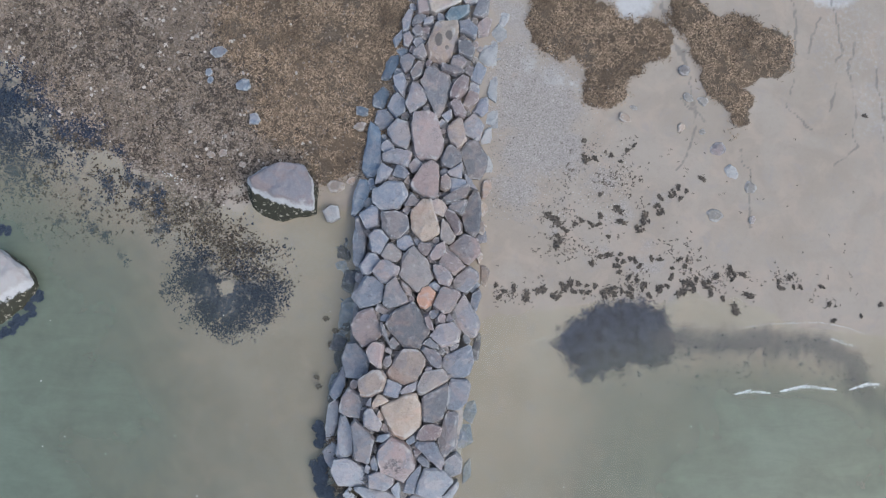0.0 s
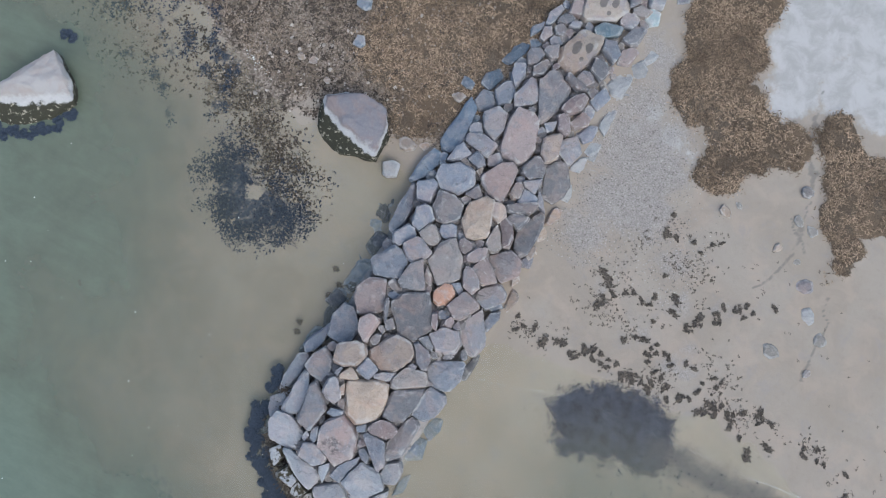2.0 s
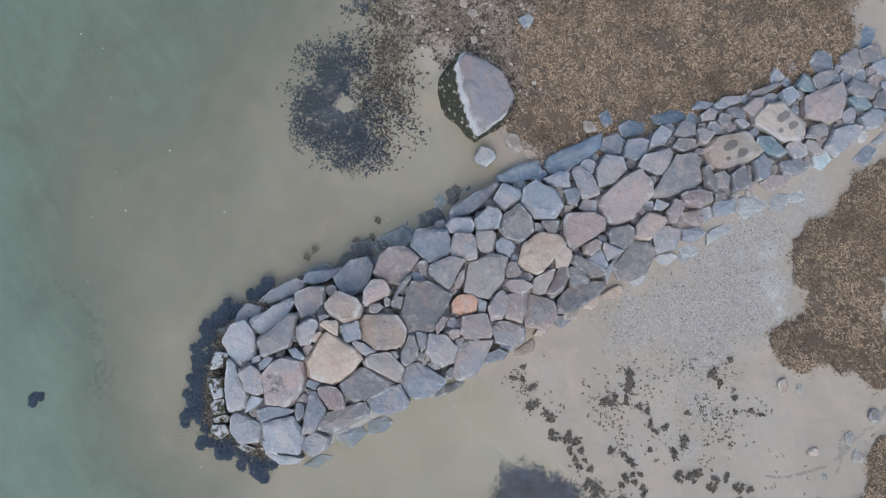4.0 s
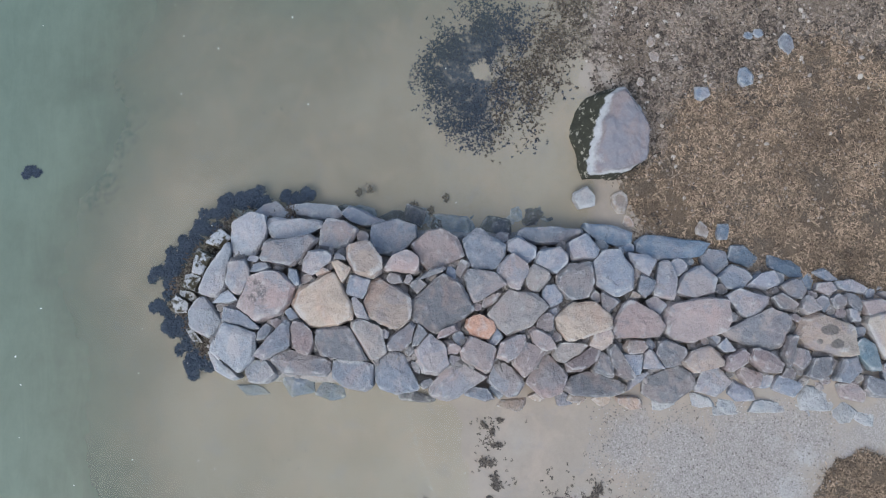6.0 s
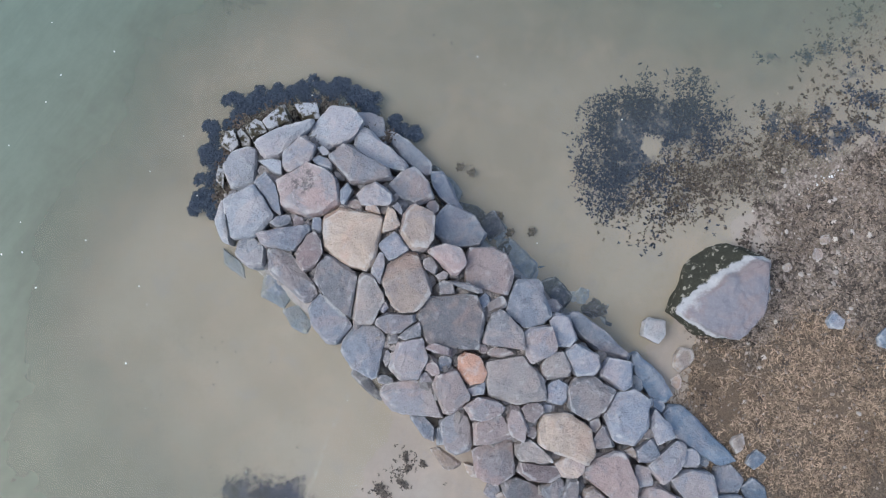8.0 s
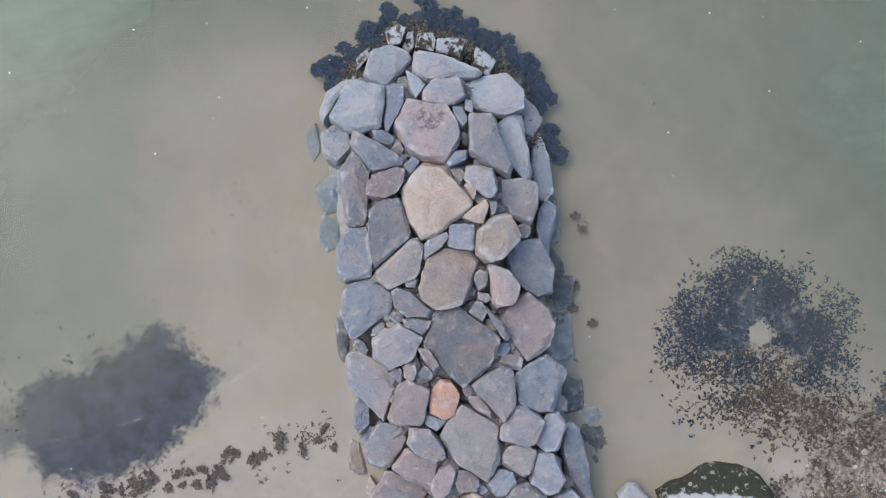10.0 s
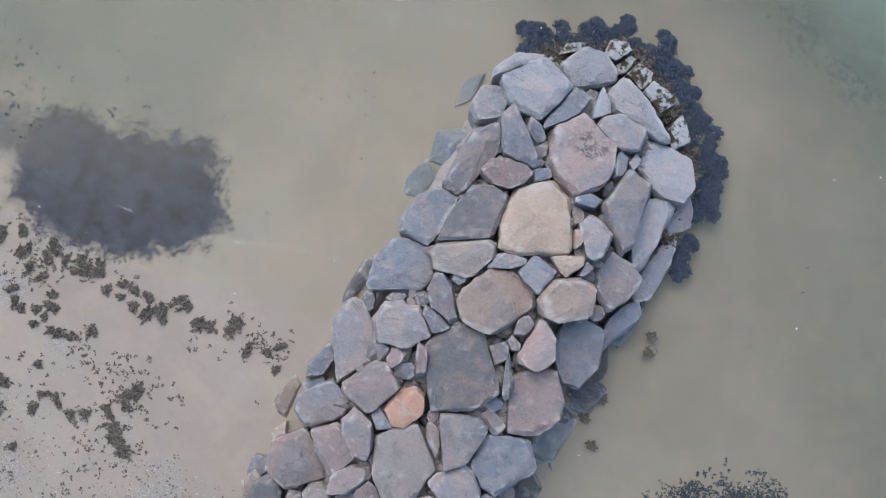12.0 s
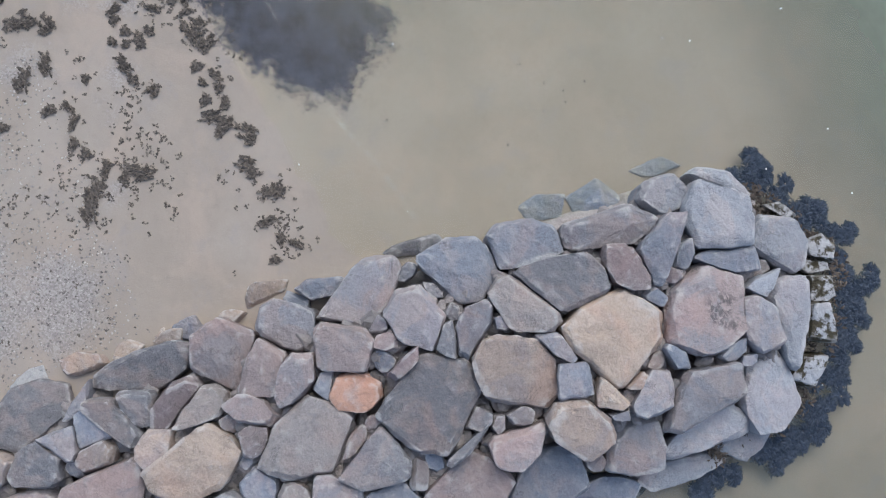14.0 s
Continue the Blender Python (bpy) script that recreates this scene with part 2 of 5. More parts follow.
def water_material():
    """Shallow, silty sea: clear at the edge, greener and less clear as it gets deeper."""
    n = Nodes("silty_sea_water")
    depth = n.attribute("depth")
    cloud = n.noise(0.35, 4, 0.55, warp=0.6)
    deep = n.math("ADD", depth, n.math("MULTIPLY", n.math("SUBTRACT", cloud, 0.5), 0.16))
    silt = n.mix(n.ramp(deep, 0.0, 0.42), (0.244, 0.241, 0.191), (0.193, 0.226, 0.180))
    silt = n.mix(n.ramp(deep, 0.22, 0.75), silt, (0.160, 0.210, 0.176))
    long = n.node("ShaderNodeMapping", Vector=n.place, Rotation=(0.0, 0.0, 0.5), Scale=(0.7, 2.6, 1.0)).outputs[0]
    drifted = n.math("ADD", n.math("MULTIPLY", n.noise(1.1, 7, 0.68, long, 0.7), 0.6), n.math("MULTIPLY", n.noise(3.2, 6, 0.7), 0.4))
    tone = n.ramp(drifted, 0.30, 0.70, 0.90, 1.10)
    silt = n.mix(1.0, silt, n.node("ShaderNodeCombineColor", Red=tone, Green=tone, Blue=tone).outputs[0], "MULTIPLY")
    body = n.node("ShaderNodeBsdfDiffuse", Color=silt).outputs[0]
    clear = n.node("ShaderNodeBsdfTransparent", Color=(0.965, 0.97, 0.93)).outputs[0]
    inner = n.tree.nodes.new("ShaderNodeMixShader")
    n.put(inner.inputs[0], n.ramp(n.math("MULTIPLY", depth, n.math("ADD", cloud, 0.5)), 0.02, 0.62, 0.0, 0.94))
    n.put(inner.inputs[1], clear)
    n.put(inner.inputs[2], body)
    ripple = n.math("ADD", n.math("MULTIPLY", n.noise(2.2, 4, 0.5, warp=0.5), 1.0), n.math("MULTIPLY", n.noise(11.0, 3, 0.5), 0.25))
    bump = n.node("ShaderNodeBump", Height=ripple, Strength=0.25, Distance=0.03).outputs[0]
    gloss = n.node("ShaderNodeBsdfGlossy", Color=(1.0, 1.0, 1.0), Roughness=0.2, Normal=bump).outputs[0]
    outer = n.tree.nodes.new("ShaderNodeMixShader")
    facing = n.node("ShaderNodeLayerWeight", Blend=0.5, Normal=bump).outputs["Facing"]
    n.put(outer.inputs[0], n.math("ADD", n.math("MULTIPLY", n.math("POWER", facing, 5.0), 0.98), 0.02))
    n.put(outer.inputs[1], inner.outputs[0])
    n.put(outer.inputs[2], gloss)
    n.put(n.out.inputs["Surface"], outer.outputs[0])
    return n.mat


def flake_material(name, dark, light, rough=0.7, spec=0.3, broad=0.35):
    n = Nodes(name)
    colour = n.mix(n.island(), dark, light)
    colour = n.mix(n.ramp(n.noise(0.9, 5, 0.6), 0.45, 0.68, 0.0, broad), colour, tuple(1.25 * c for c in dark))
    colour = n.mix(n.ramp(n.noise(60.0, 3), 0.4, 0.7, 0.0, 0.4), colour, dark)
    return n.finish(colour, rough, spec=spec)


GROUND, WATER = ground_material(), water_material()
STRAW = flake_material("dead_grass_blades", (0.076, 0.056, 0.041), (0.62, 0.470, 0.345), 0.8, broad=0.7)
GREY_STRAW = flake_material("bleached_grass_blades", (0.094, 0.076, 0.062), (0.47, 0.382, 0.312), 0.8, broad=0.6)
WRACK = flake_material("dried_seaweed", (0.086, 0.075, 0.067), (0.22, 0.190, 0.167), 0.75)
SEA_WEED = flake_material("wet_bladder_wrack", (0.018, 0.028, 0.054), (0.056, 0.080, 0.136), 0.6)
FRINGE_WEED = flake_material("bladder_wrack", (0.032, 0.046, 0.072), (0.070, 0.096, 0.146), 0.6)
BROWN_WEED = flake_material("brown_seaweed", (0.050, 0.040, 0.035), (0.150, 0.125, 0.106), 0.6)
SHELLS = flake_material("shell_bits", (0.13, 0.115, 0.11), (0.60, 0.57, 0.55), 0.85)
SHELLS_PALE = flake_material("pale_pebbles", (0.34, 0.31, 0.285), (0.62, 0.58, 0.54), 0.85)
PEBBLES = flake_material("pebbles", (0.15, 0.122, 0.104), (0.46, 0.40, 0.355), 0.85)
FOAM = flake_material("foam", (0.62, 0.67, 0.69), (0.88, 0.90, 0.90), 0.6)


# ---- the lie of the land ----
def cloud(x, y, size, seed, octaves=4):
    """Smooth value noise on arrays, about -1 to 1."""
    total, weight, norm = 0.0, 1.0, 0.0
    for k in range(octaves):
        u, v = x / size * 2 ** k + 17.3 * seed, y / size * 2 ** k - 9.1 * seed
        i, j = np.floor(u), np.floor(v)
        a, b = u - i, v - j
        a, b = a * a * (3 - 2 * a), b * b * (3 - 2 * b)

        def corner(p, q):
            h = np.sin(p * 127.1 + q * 311.7 + seed * 74.7 + k * 19.19) * 43758.5453
            return (h - np.floor(h)) * 2 - 1
        total = total + weight * ((corner(i, j) * (1 - a) + corner(i + 1, j) * a) * (1 - b) + (corner(i, j + 1) * (1 - a) + corner(i + 1, j + 1) * a) * b)
        norm, weight = norm + weight, weight * 0.5
    return total / norm * 1.6


def shore_line(x):
    """The y of the water's edge at each x."""
    return np.interp(x, [-60, -14, -10.1, -8.6, -6.8, -5.6, -4.3, -2.5, -1.4, 1.2, 3, 4.5, 6.2, 8, 12, 60],
                     [30, 9.0, 6.6, 5.0, 3.9, 3.3, 3.1, 3.3, 3.4, 0.3, 0.45, 0.75, 0.65, 0.15, -0.25, -3])


def land(x, y):
    """Height of sand and seabed over the still water."""
    s = y - shore_line(x)
    along = np.clip(y, -4, 12)
    off = np.hypot(x - np.interp(along, [-4, 2, 4, 8.2], [-0.45, -0.2, 0.05, 0.75]), y - along)
    dry = 0.018 * np.clip(s, 0, 60)
    wet = 0.030 * np.clip(-s, 0, 6) + 0.042 * np.clip(off - 1.8, 0, 7) * np.clip(-s / 2, 0, 1) * np.clip((5.2 - y) / 3, 0, 1) + 0.018 * np.clip(x - 1.4, 0, 3.5) * np.clip(-s / 2, 0, 1) + 0.09 * np.clip(-y - 4.4, 0, 4) + 0.012 * np.clip(-s - 8, 0, 300)
    return dry - wet + 0.085 * np.exp(-((x + 4.6) ** 2 + (y - 1.2) ** 2) / 1.7) + 0.012 * cloud(x, y, 2.5, 3) + 0.004 * cloud(x, y, 0.5, 5)


def discs(x, y, spec, soft):
    """1 inside a union of round patches (x, y, radius), falling off over soft metres, with an uneven edge."""
    best = np.full(np.shape(x), -9.0)
    for cx, cy, r in spec:
        best = np.maximum(best, r - np.hypot(x - cx, y - cy))
    return np.clip(best / soft + 0.5, 0, 1)


def patch(x, y, corners, soft):
    """1 inside a ring of corners that bulges outwards everywhere, falling off over soft metres at its edge; corners go clockwise."""
    best = np.full(np.shape(x), 99.0)
    for (ax, ay), (bx, by) in zip(corners, corners[1:] + corners[:1]):
        d = math.hypot(bx - ax, by - ay)
        best = np.minimum(best, ((x - ax) * (by - ay) - (y - ay) * (bx - ax)) / d)
    return np.clip(best / soft + 0.5, 0, 1)


def strip(x, y, way, width):
    """1 along a line through the points of way, falling to 0 at width."""
    best = np.full(np.shape(x), 99.0)
    for (ax, ay), (bx, by) in zip(way, way[1:]):
        k = np.clip(((x - ax) * (bx - ax) + (y - ay) * (by - ay)) / ((bx - ax) ** 2 + (by - ay) ** 2), 0, 1)
        best = np.minimum(best, np.hypot(x - ax - k * (bx - ax), y - ay - k * (by - ay)))
    return np.clip(1 - best / width, 0, 1)


RIGHT_MATS = [(3.4, 7.4, 0.72), (3.55, 8.4, 0.85), (3.25, 9.4, 0.95), (2.9, 10.5, 1.0), (2.6, 11.6, 1.0), (4.2, 7.3, 0.75), (4.75, 6.6, 0.62), (5.2, 7.1, 0.62), (5.75, 7.2, 0.45), (4.55, 5.85, 0.45),
              (6.95, 7.2, 0.62), (7.7, 6.8, 0.95), (8.35, 6.75, 0.72), (7.3, 6.1, 0.62), (7.75, 5.5, 0.38), (7.85, 5.05, 0.22), (6.55, 7.8, 0.5)]
LEFT_MATS = [(-1.9, 8.6, 1.9), (-2.2, 6.6, 1.5), (-1.9, 4.9, 0.85), (-2.2, 4.15, 0.62), (-3.0, 5.3, 1.1), (-3.6, 7.2, 1.5), (-3.0, 10.5, 2.4), (-1.2, 7.0, 0.8), (-0.6, 9.5, 1.2)]
DRIFT_EDGE = [(3.27, -0.3), (3.45, 0.2), (4.1, 0.55), (5.2, 0.70), (5.8, 0.45), (6.15, -0.05), (6.1, -0.75), (5.2, -0.95), (4.0, -1.12), (3.5, -0.95)]
RING_HOLE = [(-4.62, 1.12, 0.13), (-4.54, 0.98, 0.15)]
UPPER_WEED = [(-10.10, 5.49, 0.67), (-9.44, 5.64, 0.56), (-9.80, 4.66, 0.60), (-9.01, 5.01, 0.51), (-8.59, 4.67, 0.40), (-10.89, 5.21, 1.21), (-8.06, 4.74, 0.34), (-12.3, 5.8, 1.3), (-10.6, 4.0, 0.6), (-9.6, 3.9, 0.5), (-8.9, 4.2, 0.35)]
SHALLOW_WEED = [(-8.00, 4.88, 0.24), (-7.79, 4.60, 0.29), (-8.03, 4.05, 0.13), (-7.96, 3.81, 0.11), (-8.29, 3.64, 0.13), (-8.07, 3.23, 0.12), (-7.99, 2.82, 0.12), (-7.48, 3.51, 0.23), (-6.97, 3.58, 0.19), (-6.70, 3.41, 0.24), (-6.33, 3.23, 0.23),
                (-7.73, 3.03, 0.16), (-6.86, 3.03, 0.16), (-6.32, 2.76, 0.16), (-6.21, 2.38, 0.20), (-7.77, 2.42, 0.12), (-7.50, 2.28, 0.13), (-7.15, 1.81, 0.12), (-9.79, 2.28, 0.32), (-7.17, 4.26, 0.21), (-6.96, 3.85, 0.13), (-8.65, 2.69, 0.13)]
RILLS = [[(5.9, 8.6), (5.95, 7.7), (6.33, 6.54), (6.58, 5.55), (6.69, 4.71), (6.25, 3.87)], [(6.3, 5.6), (6.9, 5.0)], [(9.17, 8.3), (9.18, 6.0), (8.88, 5.42), (9.63, 4.86)],
         [(10.02, 8.3), (10.4, 6.3), (10.0, 5.3)], [(10.66, 7.0), (10.73, 4.44), (10.15, 4.02)], [(9.7, 7.6), (9.5, 6.6)], [(11.3, 6.4), (11.4, 4.6)], [(7.9, 4.4), (8.0, 3.6), (7.9, 2.4)]]


def ring_cover(x, y):
    """The round weed bed off the shore: how much dark weed and how much brown weed lies at a place."""
    u, v = x + 0.16 * cloud(x, y, 0.5, 25) + 0.05 * cloud(x, y, 0.12, 26), y + 0.16 * cloud(x, y, 0.5, 27) + 0.05 * cloud(x, y, 0.12, 28)
    bed = np.clip((1.13 - np.hypot((u + 4.55) / 1.46, (v - 1.22) / 1.28)) / 0.55, 0, 1) * (1 - discs(u, v, RING_HOLE, 0.10))
    shoreward = np.clip((v - np.interp(u, [-6.0, -5.6, -5.2, -4.6, -3.4, -3.0], [2.3, 2.2, 1.75, 1.45, 1.25, 1.1])) / 0.55 + 0.5, 0, 1)
    brown = discs(u, v, [(-4.7, 2.0, 0.5), (-4.1, 1.80, 0.5), (-5.2, 2.2, 0.45), (-3.6, 1.55, 0.35), (-3.3, 1.3, 0.2)], 0.6)
    return bed * (1 - shoreward), np.maximum(bed * shoreward, brown * shoreward) * (1 - discs(u, v, RING_HOLE, 0.10))


def zones(x, y):
    """How much of each kind of cover lies at a place."""
    wob = 0.22 * cloud(x, y, 1.1, 7) + 0.10 * cloud(x, y, 0.3, 8)
    wx, wy = x + wob, y + 0.22 * cloud(x, y, 1.1, 11) + 0.10 * cloud(x, y, 0.3, 12)
    s = y - shore_line(x)
    z = {}
    z["mat"] = np.maximum(discs(wx, wy, RIGHT_MATS, 0.25), discs(wx, wy, LEFT_MATS, 0.5) * (s > 0.1))
    left = np.clip((-0.2 - x) / 0.8, 0, 1)
    z["mat"] = np.maximum(z["mat"], left * np.clip((y - 9.5 + 1.2 * cloud(x, y, 4.0, 23)) / 3, 0, 1) * (s > 1.0))
    near = np.clip((s + np.interp(x, [-8.8, -7.6, -4.8, -4.4], [0.5, 0.6, 0.75, 0.3]) + 0.5 * cloud(x, y, 0.9, 21)) / 0.9, 0, 1)
    z["gravel"] = left * near * np.where(x > -2.3, np.clip((s - 0.1) / 0.5, 0, 1), 1)
    z["gravel"] = np.maximum(z["gravel"], 0.62 * discs(wx, wy, [(-5.0, 2.6, 0.7), (-6.0, 3.0, 0.8), (-4.6, 2.2, 0.4)], 0.6))
    z["gravel"] = z["gravel"] * (1 - 0.75 * discs(wx, wy, [(-4.24, 2.69, 0.45), (-3.90, 2.45, 0.40), (-4.5, 3.44, 0.28), (-2.4, 2.7, 0.6)], 0.4))
    z["gravel"] = np.maximum(z["gravel"], 0.38 * discs(wx, wy, [(-8.6, 3.0, 0.9), (-9.6, 3.0, 0.7), (-7.4, 3.3, 0.7), (-6.4, 3.3, 0.7)], 1.0))
    z["gravel"] = np.maximum(z["gravel"], 0.48 * ring_cover(x, y)[1])
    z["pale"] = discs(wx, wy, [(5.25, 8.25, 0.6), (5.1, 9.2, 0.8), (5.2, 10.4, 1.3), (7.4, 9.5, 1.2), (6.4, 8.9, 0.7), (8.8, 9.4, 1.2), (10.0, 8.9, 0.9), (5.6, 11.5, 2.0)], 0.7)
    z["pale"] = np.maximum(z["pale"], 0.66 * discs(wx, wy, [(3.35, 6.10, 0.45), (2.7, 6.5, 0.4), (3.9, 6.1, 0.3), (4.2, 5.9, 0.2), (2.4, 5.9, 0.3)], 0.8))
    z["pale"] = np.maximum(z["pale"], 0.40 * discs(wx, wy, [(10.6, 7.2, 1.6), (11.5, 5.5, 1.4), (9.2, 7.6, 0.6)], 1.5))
    z["grit"] = discs(wx, wy, [(2.5, 5.6, 0.9), (3.2, 5.3, 0.8), (2.6, 4.3, 0.8), (3.4, 4.4, 0.7), (2.3, 6.6, 0.5), (2.3, 3.3, 0.5), (3.3, 6.2, 0.35), (2.2, 7.6, 0.5)], 1.2)
    z["grit"] = np.maximum(z["grit"], 0.55 * discs(wx, wy, [(4.2, 1.75, 0.5), (5.4, 1.7, 0.6), (4.9, 2.75, 0.6), (5.8, 3.2, 0.5), (4.4, 3.6, 0.6), (3.2, 2.4, 0.4)], 0.8))
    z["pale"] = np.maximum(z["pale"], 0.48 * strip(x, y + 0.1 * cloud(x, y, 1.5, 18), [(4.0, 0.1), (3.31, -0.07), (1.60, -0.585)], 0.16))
    fx, fy = x + 0.12 * cloud(x, y, 0.5, 13) + 0.07 * cloud(x, y, 0.16, 14), y + 0.12 * cloud(x, y, 0.5, 15) + 0.07 * cloud(x, y, 0.16, 16)
    z["drift"] = patch(fx, fy, DRIFT_EDGE, 0.50)
    z["trail"] = strip(fx, fy, [(5.9, -0.25), (7.4, -0.32), (8.6, -0.36), (9.6, -0.45), (10.3, -0.9), (10.6, -1.5), (11.2, -1.9)], 0.78)
    z["weed"] = np.maximum.reduce([0.64 * ring_cover(x, y)[0] ** 1.3, 0.66 * discs(wx, wy, UPPER_WEED, 1.0), 0.60 * discs(fx, fy, SHALLOW_WEED, 0.2),
                                   0.9 * discs(wx, wy, [(-3.7, -6.0, 0.5), (-4.3, -6.6, 0.7), (-4.9, -7.0, 0.7), (-2.8, -6.3, 0.3)], 1.4)])
    z["rill"] = np.maximum.reduce([strip(x + 0.7 * wob + 0.05 * cloud(x, y, 0.35, 19), y + 0.3 * wob, way, 0.045) for way in RILLS])
    return z


def steps(lo, hi, step, reach):
    mid = np.arange(lo, hi + step / 2, step)
    grow = step * 1.22 ** np.arange(1, 60)
    grow = np.cumsum(grow)
    grow = grow[grow < reach]
    return np.concatenate([(lo - grow)[::-1], mid, hi + grow])


def sheet(name, xs, ys, z, fields, material):
    """One smooth sheet over a grid, with fields stored at its points."""
    nx, ny = len(xs), len(ys)
    gx, gy = np.meshgrid(xs, ys)
    k = np.arange(nx * ny).reshape(ny, nx)
    quads = np.stack([k[:-1, :-1], k[:-1, 1:], k[1:, 1:], k[1:, :-1]], -1).reshape(-1, 4)
    me = mesh_of(name, np.stack([gx, gy, z], -1).reshape(-1, 3), quads, material, smooth=True)
    for key, value in fields.items():
        me.attributes.new(key, "FLOAT", "POINT").data.foreach_set("value", np.ascontiguousarray(value, dtype=np.float32).ravel())
    return new(name, me)


def mesh_of(name, points, faces, material, smooth=False):
    """A mesh from arrays that the code has worked out; every face has as many corners."""
    points, faces = np.asarray(points, np.float32), np.asarray(faces, np.int32)
    me = bpy.data.meshes.new(name)
    me.vertices.add(len(points))
    me.vertices.foreach_set("co", points.ravel())
    sides = faces.shape[1]
    me.loops.add(faces.size)
    me.loops.foreach_set("vertex_index", faces.ravel())
    me.polygons.add(len(faces))
    me.polygons.foreach_set("loop_start", np.arange(0, faces.size, sides, dtype=np.int32))
    me.polygons.foreach_set("loop_total", np.full(len(faces), sides, np.int32))
    me.polygons.foreach_set("use_smooth", np.full(len(faces), smooth))
    me.update(calc_edges=True)
    me.validate()
    me.materials.append(material)
    return me


XS, YS = steps(-13, 13, 0.05, 900), steps(-10.5, 12, 0.05, 900)
GX, GY = np.meshgrid(XS, YS)
COVER = zones(GX, GY)
GZ = land(GX, GY) + COVER["mat"] * (0.05 + 0.02 * cloud(GX, GY, 0.25, 31)) + COVER["gravel"] * 0.012 * cloud(GX, GY, 0.2, 32) - 0.004 * COVER["rill"]


def from_grid(field, x, y):
    """A field of the ground sheet at places between its points."""
    i, j = np.clip(np.searchsorted(XS, x) - 1, 0, len(XS) - 2), np.clip(np.searchsorted(YS, y) - 1, 0, len(YS) - 2)
    a, b = (x - XS[i]) / (XS[i + 1] - XS[i]), (y - YS[j]) / (YS[j + 1] - YS[j])
    return (field[j, i] * (1 - a) + field[j, i + 1] * a) * (1 - b) + (field[j + 1, i] * (1 - a) + field[j + 1, i + 1] * a) * b


def heights(x, y):
    return from_grid(GZ, x, y)


def cover(kind, x, y):
    return from_grid(COVER[kind], x, y)


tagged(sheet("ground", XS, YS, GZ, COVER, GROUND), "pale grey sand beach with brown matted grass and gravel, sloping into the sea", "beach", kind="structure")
WXS, WYS = steps(-13, 13, 0.25, 900), steps(-10.5, 12, 0.25, 900)
wx, wy = np.meshgrid(WXS, WYS)
tagged(sheet("water", WXS, WYS, np.zeros_like(wx), {"depth": np.clip(-land(wx, wy), 0, 3)}, WATER), "calm shallow grey-green sea water over sand", "sea water", kind="structure")


# ---- stones ----
def outline(length, width, rng, corners=None, turn=0.0):
    """A broken stone seen from above: an irregular convex ring of corners round an oval of that size. turn: how the oval lies."""
    n = corners or rng.choice((5, 6, 6, 7, 7, 8))
    start = rng.uniform(0, math.tau)
    angles = [start + (k + rng.uniform(-0.27, 0.27)) * math.tau / n for k in range(n)]
    full = math.sqrt(math.tau / (n * math.sin(math.tau / n)))
    c, s = math.cos(turn), math.sin(turn)
    ring = []
    for a in angles:
        r = full * rng.uniform(0.94, 1.06) / math.hypot(math.cos(a) / length * 2, math.sin(a) / width * 2)
        u, v = r * math.cos(a), r * math.sin(a)
        ring.append((c * u - s * v, s * u + c * v))
    return ring


def cut(ring, px, py, nx, ny):
    """The part of a convex ring on the inner side of the line through (px, py) with outward normal (nx, ny)."""
    out = []
    for (ax, ay), (bx, by) in zip(ring, ring[1:] + ring[:1]):
        da, db = (ax - px) * nx + (ay - py) * ny, (bx - px) * nx + (by - py) * ny
        if da <= 0:
            out.append((ax, ay))
        if da * db < 0:
            k = da / (da - db)
            out.append((ax + k * (bx - ax), ay + k * (by - ay)))
    return out


